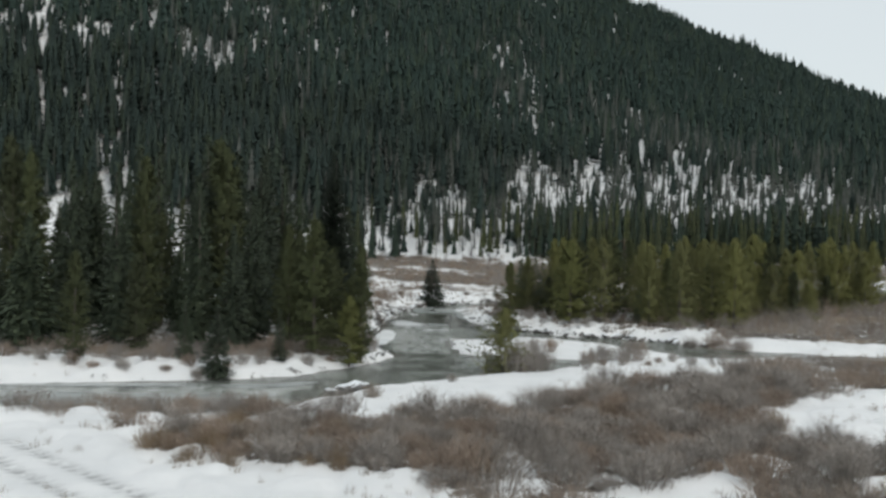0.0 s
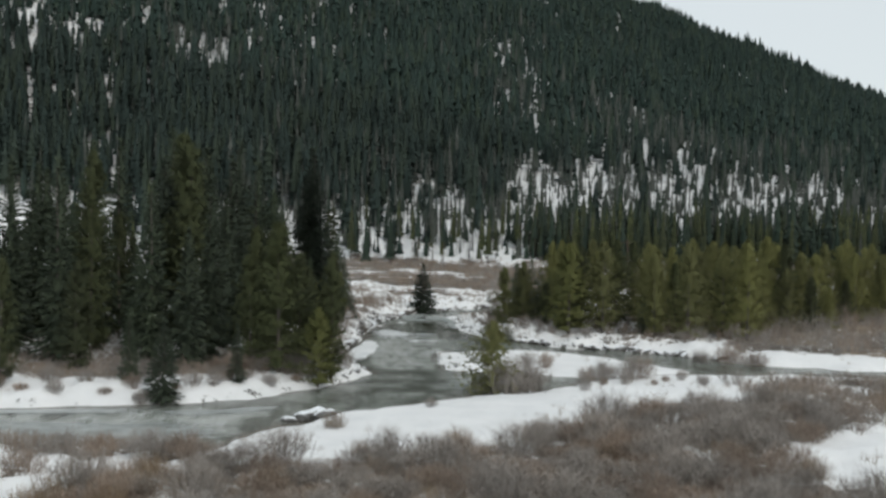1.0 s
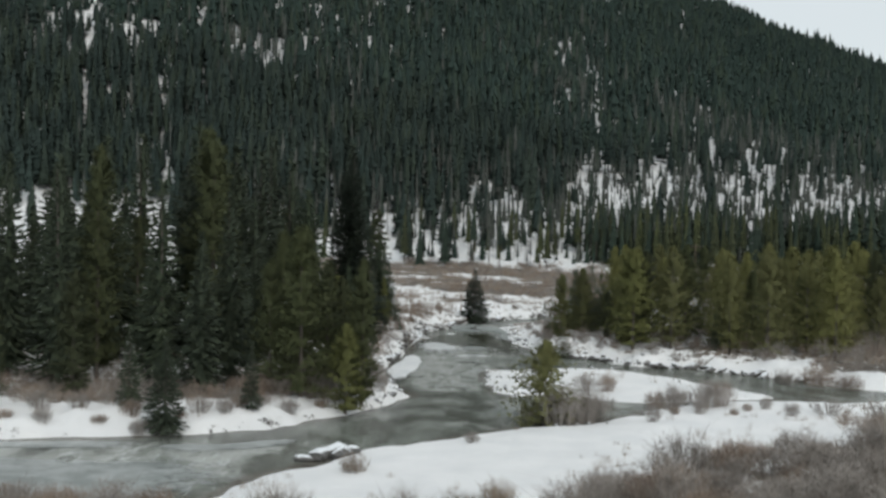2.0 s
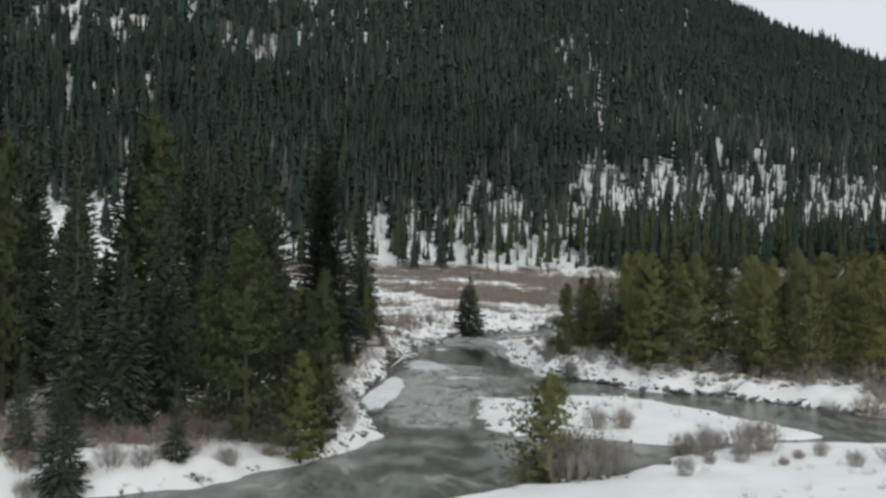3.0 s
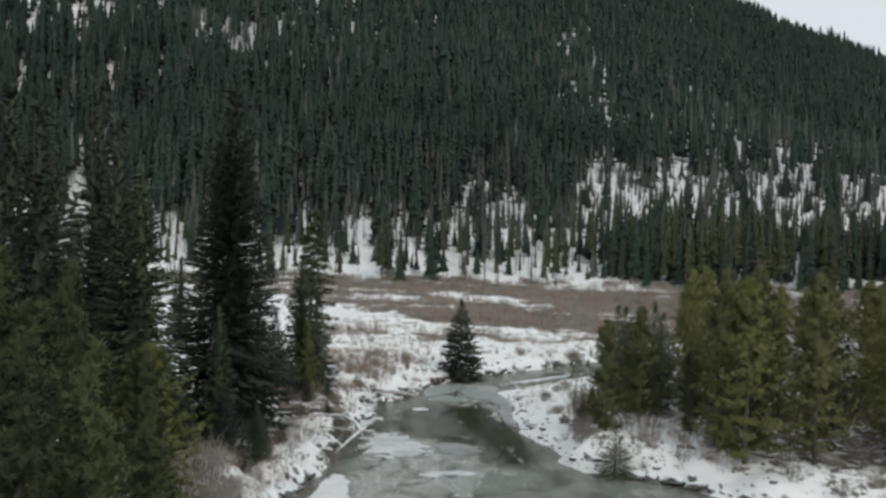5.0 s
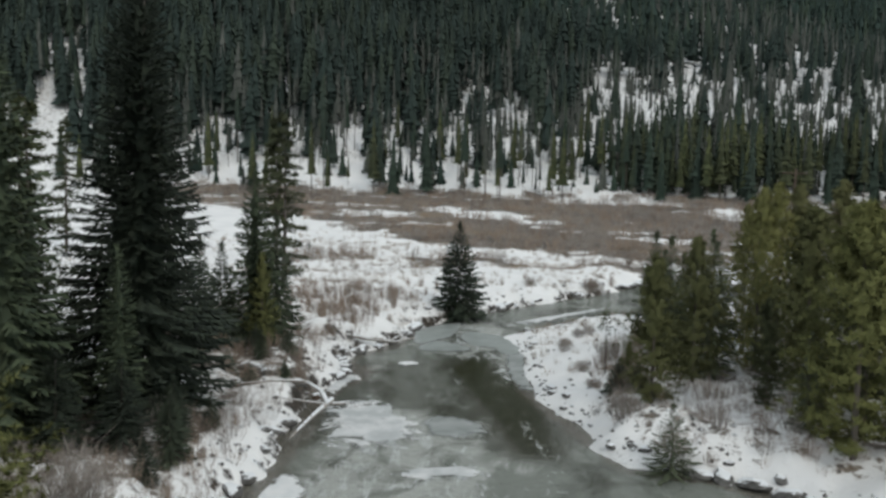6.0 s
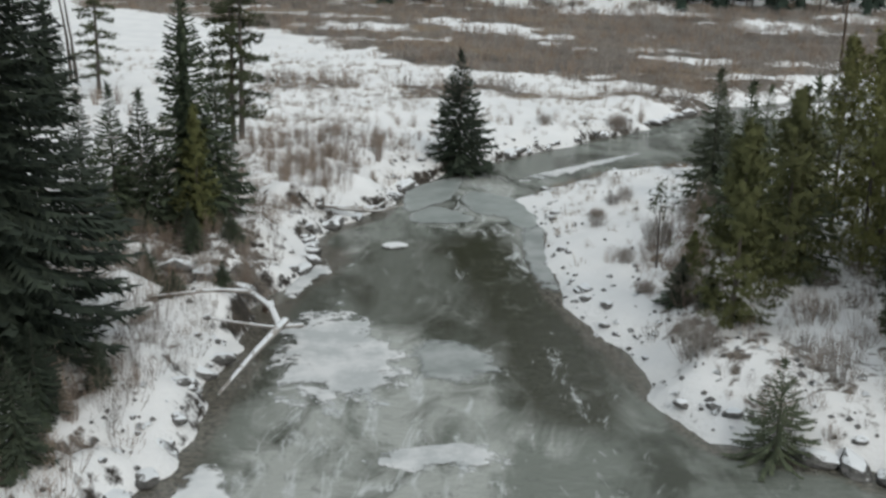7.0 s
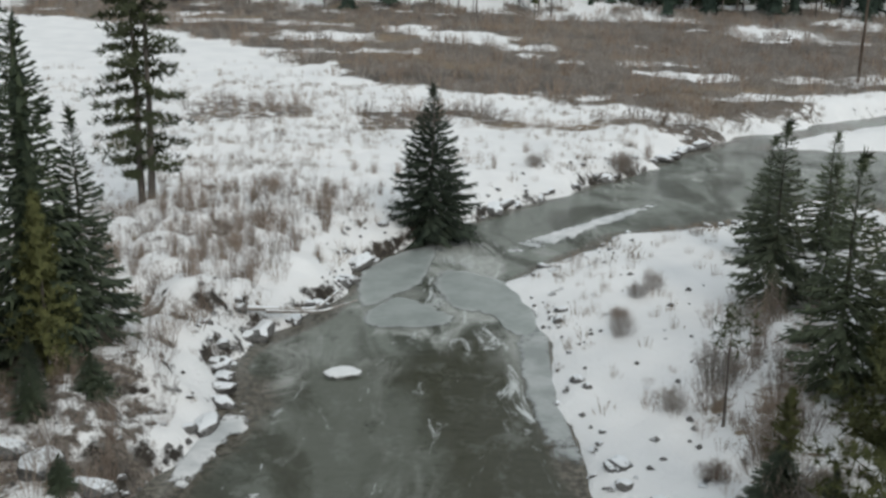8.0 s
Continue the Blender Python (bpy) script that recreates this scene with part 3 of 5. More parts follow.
# ---- trees ----
def needle_fans(rng, start, way, length, sag, segs, spread, fall, lift):
    """Flat serrated boughs: start, way b x 3 (level unit), length b, sag b (tip's drop). Returns triangles."""
    s = np.linspace(0, 1, segs + 1)
    z = -sag[:, None] * s ** 1.3 + lift[:, None] * s ** 3
    spine = start[:, None] + way[:, None] * (length[:, None] * s)[..., None]
    spine[..., 2] += z
    side = np.stack([-way[:, 1], way[:, 0], 0 * way[:, 0]], 1)[:, None]
    tris = []
    a, b = spine[:, :-1], spine[:, 1:]
    mid = s[:-1][None, :, None]
    for sign in (-1, 1, -0.45, 0.45):
        reach = length[:, None, None] * spread * (0.25 + 1.1 * mid * (1.35 - mid)) * rng.uniform(0.55, 1.3, a.shape[:2] + (1,))
        tip = b + side * sign * reach + way[:, None] * reach * 0.55
        tip[..., 2:] -= fall * reach * rng.uniform(0.2, 1.3, reach.shape) * (1.6 - abs(sign))
        back = a - (b - a) * 0.35
        tris.append(np.stack([back, a + (b - a) * 0.8, tip], 2))
    end = spine[:, -1:]
    tris.append(np.stack([end - side * 0.06 * length[:, None, None], end + side * 0.06 * length[:, None, None], end + way[:, None] * 0.14 * length[:, None, None]], 2))
    return np.concatenate([t.reshape(-1, 3, 3) for t in tris])


def tufts(rng, at, size, n, thin=0.15):
    """Brushes of needles round points: thin triangles that point every way but down."""
    p = np.repeat(at, n, 0)
    way = rng.normal(size=(len(p), 3))
    way[:, 2] = way[:, 2] * 0.8 + 0.45
    way /= np.linalg.norm(way, axis=1, keepdims=True)
    across = np.cross(way, rng.normal(size=way.shape))
    across /= np.linalg.norm(across, axis=1, keepdims=True)
    r = np.repeat(size, n)[:, None] * rng.uniform(0.6, 1.25, (len(p), 1))
    return np.stack([p - across * r * thin, p + across * r * thin, p + way * r], 1)


def soup(tris):
    return tris.reshape(-1, 3), np.arange(len(tris) * 3).reshape(-1, 3)


def trunk_mesh(name, rng, h, r, lean=0.0, fork=False):
    k = 9
    z = np.linspace(-0.3, h, k)
    p = np.stack([lean * (z / h) ** 2 * h + 0.012 * h * rng.normal(size=k).cumsum() * 0.3, 0.01 * h * rng.normal(size=k).cumsum() * 0.3, z], 1)[None]
    v, f = tubes(p, (r * (1 - 0.93 * np.linspace(0, 1, k)))[None], 7)
    return mesh_of(name, v, f, [BARK], smooth=True)


def heart(seed, h, r, bare, shape, layers):
    """Ragged inner skirts that close the crown round the trunk."""
    rng, tris = np.random.default_rng(seed), []
    for i in range(layers):
        t = bare + (0.95 - bare) * i / layers
        rad, drop = 0.42 * r * (1 - t) ** shape, h / layers
        a = rng.uniform(0, 6.28) + np.arange(11) * 0.571
        k, z = rad * rng.uniform(0.35, 1.2, 11), t * h - rng.uniform(0.1, 0.9, 11) * drop
        ring = np.stack([k * np.cos(a), k * np.sin(a), z], 1)
        tris.append(np.stack([np.tile([0, 0, t * h + 1.6 * drop], (11, 1)), ring, np.roll(ring, -1, 0)], 1))
    return np.concatenate(tris)


def spruce_meshes(seed, h, r, mat, bare=0.04, dense=1.0, shape=0.85, segs=4, spread=0.30):
    rng = np.random.default_rng(seed)
    n = int(h * 5.0 * dense) + 18
    t = np.linspace(bare, 0.985, n) + rng.uniform(-0.3, 0.3, n) / n
    tt = np.repeat(t, 7) + rng.uniform(-0.5, 0.5, n * 7) / n
    az = np.tile(np.arange(7) * 2 * np.pi / 7, n) + np.repeat(rng.uniform(0, 6.28, n), 7) + rng.uniform(-0.35, 0.35, n * 7)
    keep = rng.uniform(size=len(tt)) < 0.93
    tt, az = np.clip(tt[keep], 0.01, 0.99), az[keep]
    lop = 0.82 + 0.36 * field(az * 1.3 + 7, tt * 9, 1.0, seed)
    length = r * ((1 - tt) ** shape + 0.015) * step(tt, bare - 0.10, bare + 0.10) * lop * rng.uniform(0.62, 1.12, len(tt))
    start = np.stack([0 * tt, 0 * tt, tt * h], 1)
    way = np.stack([np.cos(az), np.sin(az), 0 * az], 1)
    sag = length * (0.55 - 0.75 * tt)
    tris = needle_fans(rng, start, way, length, sag, segs, spread, 0.75, length * 0.2)
    top = np.stack([rng.uniform(-0.03, 0.03, 8), rng.uniform(-0.03, 0.03, 8), np.linspace(0.93, 1.0, 8) * h], 1)
    tris = np.concatenate([tris, tufts(rng, top, np.full(8, 0.035 * h + 0.1), 7)])
    if h > 9:
        tris = np.concatenate([tris, heart(seed + 1, h, r, bare + 0.03, shape, int(2.4 * h))])
    return crown_of(tris, mat, 0.45, 0.4), trunk_mesh("trunk", rng, h * 0.97, 0.011 * h + 0.03)


def pine_meshes(seed, h, r, mat, bare=0.10, dense=1.0, tuft=8, shape=0.86, thin=0.12):
    """Young pine: whorls of upswept boughs, soft with brushes of needles, to a pointed top."""
    rng = np.random.default_rng(seed)
    whorls = int((8 + 2.6 * h) * dense)
    t = np.repeat(bare + (0.97 - bare) * np.linspace(0, 1, whorls) ** 0.95, 6)
    t = t + rng.uniform(-0.45, 0.45, t.size) / whorls
    t, az = np.clip(t, bare, 0.98), rng.uniform(0, 6.28, t.size)
    lop = 0.65 + 0.7 * field(az * 1.1 + 3, t * 6, 1.0, seed)
    length = r * ((1 - t) ** shape + 0.03) * step(t, bare - 0.16, bare + 0.16) * lop * rng.uniform(0.65, 1.12, t.size)
    way = np.stack([np.cos(az), np.sin(az), 0 * az], 1)
    side = np.stack([-way[:, 1], way[:, 0], 0 * az], 1)
    rise = length * (0.05 + 0.8 * t)
    parts = []
    for s in (0.22, 0.4, 0.55, 0.7, 0.82, 0.93, 1.04):
        p = way * (length * s)[:, None] + side * (length * rng.uniform(-0.26, 0.26, t.size) * s)[:, None]
        p[:, 2] += t * h + rise * s ** 1.6 - 0.12 * length * s + rng.uniform(-0.05, 0.05, t.size) * r
        parts.append(tufts(rng, p, np.full(t.size, 0.13 + 0.011 * h) * (1.3 - 0.35 * s), tuft, thin))
    top = np.stack([rng.uniform(-0.04, 0.04, 8), rng.uniform(-0.04, 0.04, 8), np.linspace(0.92, 1.02, 8) * h], 1)
    parts.append(tufts(rng, top, np.full(8, 0.24), 8, 0.1))
    return crown_of(np.concatenate(parts), mat, 0.5, 0.3), trunk_mesh("trunk", rng, h * 0.97, 0.013 * h + 0.03)


def old_pine_meshes(seed, h, r, mat):
    """Mature pine: bare lower trunk, flat separate clumps on long boughs."""
    rng = np.random.default_rng(seed)
    n = 46
    t = np.linspace(0.12, 0.99, n) + rng.uniform(-0.012, 0.012, n)
    az = np.arange(n) * 2.4 + rng.uniform(-0.5, 0.5, n)
    length = r * (0.55 + 0.5 * np.sin(np.pi * np.clip((t - 0.05), 0, 1) ** 0.8)) * (1.08 - t) ** 0.45 * rng.uniform(0.6, 1.15, n)
    way = np.stack([np.cos(az), np.sin(az), 0 * az], 1)
    parts = []
    for s in np.linspace(0.15, 1.05, 9):
        for _ in range(3):
            p = way * (length * s)[:, None]
            side = np.stack([-way[:, 1], way[:, 0], 0 * az], 1)
            p += side * (length * s * rng.uniform(-0.3, 0.3, n))[:, None]
            p[:, 2] += t * h - 0.10 * length * s + rng.uniform(-0.08, 0.16, n)
            parts.append(tufts(rng, p, np.full(n, 0.27), 8, 0.11))
    return crown_of(np.concatenate(parts), mat, 0.7, 0.4), trunk_mesh("trunk", rng, h, 0.17)


def snow_lumps(seed, h, r, n, shape):
    """Small lumps of snow that lie on the low boughs."""
    rnd = np.random.default_rng(seed)
    t, a = rnd.uniform(0.08, 0.62, n), rnd.uniform(0, 6.28, n)
    k = r * (1 - t) ** shape * rnd.uniform(0.62, 0.9, n)
    k[n // 2:] = np.abs(k[n // 2:] + rnd.normal(size=n - n // 2) * 0.1)
    a[n // 2:], t[n // 2:] = a[:n - n // 2] + rnd.normal(size=n - n // 2) * 0.12, t[:n - n // 2] + rnd.normal(size=n - n // 2) * 0.02
    at = np.stack([k * np.cos(a), k * np.sin(a), t * h - 0.1 * k], 1)
    lump = np.array([(1, 0, 0), (0.3, 0.9, 0), (-0.9, 0.5, 0), (-0.7, -0.6, 0), (0.4, -0.9, 0), (0.05, 0, 0.55)])
    sides = np.array([(0, 1, 5), (1, 2, 5), (2, 3, 5), (3, 4, 5), (4, 0, 5)])
    size = (0.004 + 0.006 * rnd.uniform(size=n) ** 2) * h
    v = at[:, None] + (lump[None] * rnd.uniform(0.6, 1.3, (n, 6, 3))) * size[:, None, None]
    f = np.arange(n)[:, None, None] * 6 + sides[None]
    return mesh_of("snow", v.reshape(-1, 3), f.reshape(-1, 3), [SNOWLUMP], smooth=True)


def tree(name, meshes, x, y, scale, turn, label, category, group="", tall=1.0, sink=0.05):
    thing = new(name)
    thing.matrix_world = Matrix.LocRotScale((x, y, height(x, y) - sink), Euler((0, 0, turn)), (scale, scale, scale * tall))
    for kind, me in zip(("crown", "trunk", "snow"), meshes):
        piece = part(kind, me, thing)
        if kind == "snow":
            tagged(piece, "lumps of white snow on low boughs", kind="stuff")
    return tagged(thing, label, category, group)


SPRUCES = [spruce_meshes(100 + i, 10.0, r, SPRUCE, bare=b, shape=s, dense=1.25, segs=6, spread=0.22) for i, (r, b, s) in enumerate([(2.0, 0.04, 0.66), (1.8, 0.06, 0.72), (2.2, 0.03, 0.68), (1.6, 0.05, 0.62)])]
SMALL_SPRUCES = [spruce_meshes(130 + i, 5.0, r, SPRUCE, bare=0.03, shape=0.8, dense=1.9, segs=7, spread=0.21) for i, r in enumerate((1.35, 1.1, 1.6))]
GREAT_SPRUCE = spruce_meshes(150, 16.6, 3.1, OLDSPRUCE, bare=0.03, dense=2.8, shape=0.7, segs=14, spread=0.13)
YOUNG_SPRUCE = spruce_meshes(152, 5.0, 2.0, OLDSPRUCE, bare=0.02, dense=1.8, shape=0.75, segs=9, spread=0.16)
PINES = [pine_meshes(160 + i, 8.0, r, PINE, bare=0.6 * b, tuft=15, dense=1.25, thin=0.085) for i, (r, b) in enumerate([(3.0, 0.10), (2.5, 0.13), (3.3, 0.08), (2.8, 0.15)])]
DARK_PINES = [pine_meshes(180 + i, 8.0, r, DARKPINE, bare=0.06, tuft=17, dense=1.25, shape=0.66, thin=0.075) for i, r in enumerate((1.95, 1.65, 2.1))]
NEAR_PINES = [pine_meshes(170 + i, 6.0, r, BRIGHTPINE, bare=0.06, dense=1.35, tuft=20, shape=0.75, thin=0.085) for i, r in enumerate((2.2, 2.0, 2.4))]
SMALL_PINES = [pine_meshes(190 + i, 4.5, r, BRIGHTPINE, bare=0.03, dense=1.1, tuft=12) for i, r in enumerate((1.5, 1.25))]

LABELS = {"g": "grey green young spruce in the snow across the river", "o": "small open green spruce on the snowy river bank", "F": "tall dark green spruce deep in the riverside grove", "f": "dark green pine deep in the riverside grove", "S": "tall dark green spruce with drooping boughs in snow", "s": "small dark green spruce standing in the snow", "P": "yellow green young pine with a full crown",
          "D": "dark green pine in the riverside grove", "p": "small yellow green pine by the river bank", "N": "yellow green pine standing on the snowy river bank"}
SPRUCES = [(*m, snow_lumps(700 + i, 10.0, 1.9, 14, 0.66)) for i, m in enumerate(SPRUCES)]
SMALL_SPRUCES = [(*m, snow_lumps(710 + i, 5.0, 1.3, 6, 0.8)) for i, m in enumerate(SMALL_SPRUCES)]
DARK_PINES = [(*m, snow_lumps(720 + i, 8.0, 1.8, 10, 0.66)) for i, m in enumerate(DARK_PINES)]
PINES = [(*m, snow_lumps(730 + i, 8.0, 2.6, 10, 0.86)) for i, m in enumerate(PINES)]
FILL_SPRUCES = [spruce_meshes(110 + i, 10.0, r, SPRUCE, bare=0.05, shape=0.66, dense=1.0, segs=4, spread=0.32) for i, r in enumerate((2.0, 2.4, 1.7))]
FILL_PINES = [pine_meshes(185 + i, 8.0, r, DARKPINE, bare=0.08, dense=0.9, tuft=6, shape=0.66) for i, r in enumerate((2.3, 2.6))]
GREY_SPRUCES = [spruce_meshes(135 + i, 5.0, r, OPENGREEN, bare=0.04, shape=0.8, dense=1.5, segs=7, spread=0.2) for i, r in enumerate((1.35, 1.15, 1.5))]
OPEN_SPRUCE = [spruce_meshes(145, 5.0, 1.9, OPENGREEN, bare=0.05, dense=0.8, shape=0.8, segs=10, spread=0.13)]
KINDS = {"g": ("spruce", GREY_SPRUCES, 5.0), "o": ("spruce", OPEN_SPRUCE, 5.0), "F": ("spruce", FILL_SPRUCES, 10.0), "f": ("pine", FILL_PINES, 8.0), "S": ("spruce", SPRUCES, 10.0), "s": ("spruce", SMALL_SPRUCES, 5.0), "P": ("pine", PINES, 8.0), "D": ("pine", DARK_PINES, 8.0), "p": ("pine", SMALL_PINES, 4.5), "N": ("pine", NEAR_PINES, 6.0)}
pick = random.Random(4)


def plant(kind, x, y, h, wide=1.0, label="", group=""):
    name, stock, full = KINDS[kind]
    return tree(name, stock[pick.randrange(len(stock))], x, y, h / full * wide, pick.uniform(0, 6.28), label or LABELS[kind], name, group, 1 / wide)


GROVE_TREES = [("S", -22.7, 99, 17.9, 0.85), ("S", -18.4, 107, 17.2, 0.8), ("S", -20.2, 101.5, 16.4, 0.8), ("S", -16.0, 103.5, 15.0, 0.85), ("S", -10.3, 118.5, 8.4, 0.88), ("s", -12.6, 117.4, 5.3, 0.95), ("s", -11.7, 117.8, 5.0, 0.85), ("S", -24.6, 140.0, 7.6, 1.1), ("s", -15.2, 121.0, 4.4, 1.1), ("S", -16.9, 109.5, 7.4, 1.0), ("s", -15.4, 108.0, 3.6, 1.1),
               ("s", -9.5, 119.4, 6.0, 0.85), ("p", -9.7, 117.4, 4.4, 0.75), ("D", -12.8, 86, 9.4, 0.9), ("D", -12.6, 90.5, 9.0, 0.8), ("N", -9.9, 90.7, 6.3, 1.0), ("p", -8.9, 80, 3.6, 1.0), ("N", -6.6, 74.4, 5.0, 0.95),
               ("D", -6.0, 76.3, 8.4, 0.85), ("D", -9.2, 74.5, 9.6, 0.95), ("D", -11.2, 75.5, 7.6, 0.95), ("s", -14.7, 67.6, 4.6, 0.85), ("s", -11.0, 70.3, 3.5, 0.9), ("D", -24, 67.3, 7.2, 0.75), ("s", -17.3, 69.6, 4.2, 0.9),
               ("D", -21.3, 72, 7.0, 1.0), ("D", -34, 81, 15.6, 0.7), ("D", -32, 80, 14.2, 0.7), ("S", -24, 76, 13.4, 0.8), ("D", -22.8, 79, 14.2, 0.65), ("S", -18.2, 77, 12.2, 0.9), ("S", -28, 78, 13.6, 0.8), ("S", -14.8, 80, 12.0, 0.9),
               ("s", -16.6, 112.5, 3.2, 1.0), ("S", -11.0, 103.0, 6.4, 1.0), ("S", -14.2, 101.6, 12.5, 0.95), ("D", -10.5, 83.5, 8.0, 0.9), ("s", -8.8, 101.4, 2.4, 1.0), ("D", -7.3, 83.4, 5.6, 1.0), ("D", -8.4, 78.4, 7.4, 0.95), ("D", -9.0, 87.6, 6.4, 0.95)]
# added small spruces stand in for shade and low boughs beneath the great spruce
for x, y, h in ((-10.4, 101.6, 2.8), (-9.4, 103.6, 2.2), (-12.2, 101.0, 3.4), (-9.0, 99.6, 1.6)):
    tree("spruce", YOUNG_SPRUCE, x, y, h / 5, x, "small dark spruce added to fill the shade under the great spruce", "spruce", "riverside grove")
tree("spruce", GREAT_SPRUCE, -11.3, 106, 1.0, 0.7, "great dark spruce with dense drooping boughs by the river", "spruce", "riverside grove")
for kind, x, y, h, wide in GROVE_TREES:
    plant(kind, x, y, h, wide, group="riverside grove")
tall = random.Random(14)
TALL = [(-17.2, 98.0), (-20.5, 94.5), (-21.8, 109.5), (-26, 109), (-21.4, 92.2), (-31.5, 93), (-38, 95), (-42, 101), (-19, 90), (-26, 88), (-24.5, 104), (-34.5, 99), (-26.8, 97.5)]
for x, y in TALL:
    plant(tall.choice("SSD"), x, y, tall.uniform(13, 17), tall.uniform(0.8, 0.95), group="riverside grove")
for x, y in ((-36.5, 119.5), (-39, 117), (-42, 118)):
    plant("F", x, y, tall.uniform(11.5, 14), 1.0, group="riverside grove")
placed = [(x, y) for _, x, y, _, _ in GROVE_TREES] + TALL
fill = random.Random(9)
for _ in range(900):
    x, y = fill.uniform(-75, -12.5), fill.uniform(73, 111)
    if x > -15 and y > 92 or y > 100 and x > -0.5 * (y - 70) - 4 or any((x - a) ** 2 + (y - b) ** 2 < 8.5 for a, b in placed):
        continue
    placed.append((x, y))
    plant(fill.choice("FFFff"), x, y, fill.uniform(6.5, 10.5) + 0.04 * (y - 75), fill.uniform(0.75, 1.0), group="riverside grove")
    if len(placed) > 130:
        break

RIGHT_TREES = [("N", 7.3, 110.6, 5.8, 0.85), ("g", 10.4, 115.4, 6.2, 0.8), ("N", 9.4, 113.8, 6.0, 0.8), ("N", 13, 104.6, 8.3, 0.95), ("P", 16.3, 105, 8.7, 0.95), ("P", 20.9, 107.2, 8.5, 0.95), ("g", 20.0, 104.6, 4.2, 0.7),
               ("g", 12.3, 107.4, 3.6, 0.8), ("P", 15.3, 120, 8.0, 0.9), ("P", 17.4, 120.6, 8.2, 0.9), ("P", 17.1, 114.7, 7.4, 1.0), ("D", 11.4, 109.6, 4.2, 1.0), ("o", 7.2, 105.0, 2.7, 1.15), ("g", 12.9, 108.4, 2.4, 1.0),
               ("P", 20.7, 103.0, 8.0, 0.85), ("P", 23.5, 101.5, 7.6, 1.0), ("P", 27.6, 105, 8.6, 1.0), ("P", 31.5, 111, 8.8, 1.0), ("P", 35.5, 118, 9.2, 1.0), ("P", 38.5, 124, 8.4, 1.0), ("D", 44.6, 134, 7.4, 1.0), ("P", 51, 136, 8.9, 1.0),
               ("P", 56, 137, 7.0, 1.0), ("P", 25, 109, 8.4, 1.0), ("P", 22.6, 113, 8.0, 1.0), ("P", 29, 115, 8.4, 1.0), ("N", 13.6, 112, 7.4, 0.9), ("D", 18.4, 110.4, 8.4, 1.0), ("D", 14.6, 108.4, 8.0, 0.9), ("P", 33, 121, 8.2, 1.0),
               ("P", 12.5, 115.8, 8.0, 0.75), ("P", 13.8, 118.0, 8.2, 0.8), ("P", 13.2, 121.3, 7.2, 0.8), ("g", 9.4, 125, 5.6, 0.9), ("g", 10.8, 130.8, 4.3, 1.0), ("g", 13, 131, 4.2, 0.9), ("g", 9.1, 118.3, 5.8, 0.85), ("g", 10.8, 124.6, 4.3, 0.9), ("p", 9.9, 117.0, 2.6, 1.0), ("g", 11.8, 121.5, 5.2, 0.9), ("p", 6.9, 114.8, 1.7, 1.0)]
for kind, x, y, h, wide in RIGHT_TREES:
    plant(kind, x, y, h, wide, group="pines across the river")
taken = [(x, y) for _, x, y, _, _ in RIGHT_TREES]
for _ in range(500):
    x, y = fill.uniform(12, 62), fill.uniform(100, 141)
    if float(inside_by(np.array([x]), np.array([y]), RIGHT_WOOD)[0]) > -1.2 or any((x - a) ** 2 + (y - b) ** 2 < 4.4 for a, b in taken):
        continue
    taken.append((x, y))
    plant(fill.choice("PPPPD"), x, y, fill.uniform(4.2, 8.8), fill.uniform(0.9, 1.2), group="pines across the river")
    if len(taken) > 84:
        break
BANK_SPRUCE = spruce_meshes(156, 6.2, 2.15, OLDSPRUCE, bare=0.02, dense=2.4, shape=0.8, segs=9, spread=0.17)
tree("spruce", BANK_SPRUCE, -1.3, 134.9, 1.0, 1.1, "single dark spruce on the undercut river bank", "spruce")
BAR_PINE = pine_meshes(205, 4.9, 3.1, PINE, bare=0.10, dense=1.4, tuft=15)
tree("pine", BAR_PINE, 4.5, 73.4, 1.0, 0.4, "small yellow green pine alone on the snowy gravel bar", "pine")
for x, y, h, wide in ((-9.2, 115.2, 1.3, 1.7), (-8.3, 116.4, 1.0, 1.8), (-10.2, 113.2, 1.4, 1.6), (-9.8, 116.6, 1.5, 1.5), (-7.6, 112.6, 0.8, 1.8), (-8.9, 111.9, 0.9, 1.8), (-8.6, 105.2, 1.3, 1.5), (-9.2, 103.2, 1.2, 1.6), (6.3, 113.2, 1.5, 1.6), (6.9, 112.0, 1.2, 1.8)):
    plant("s", x, y, h, wide, "low dark green conifer clump half under snow")
OLD = [old_pine_meshes(210 + i, 11.5, r, DARKPINE) for i, r in enumerate((2.3, 2.0))]
tree("pine", OLD[0], -12.5, 134.6, 1.0, 0.5, "tall open pine with clumped boughs in the snowy meadow", "pine", "meadow pines")
tree("pine", OLD[1], -12.95, 134.9, 0.95, 2.5, "tall open pine with clumped boughs in the snowy meadow", "pine", "meadow pines")
for x, y, s in ((-18.4, 112.4, 1.0), (-33, 142, 1.12), (-36.5, 158, 1.0), (-26.7, 152.4, 0.95), (-38, 150, 1.1), (-31, 134, 0.9)):
    tree("pine", OLD[pick.randrange(2)], x, y, s, pick.uniform(0, 6), "tall thin pine with sparse boughs behind the grove", "pine", "meadow pines")

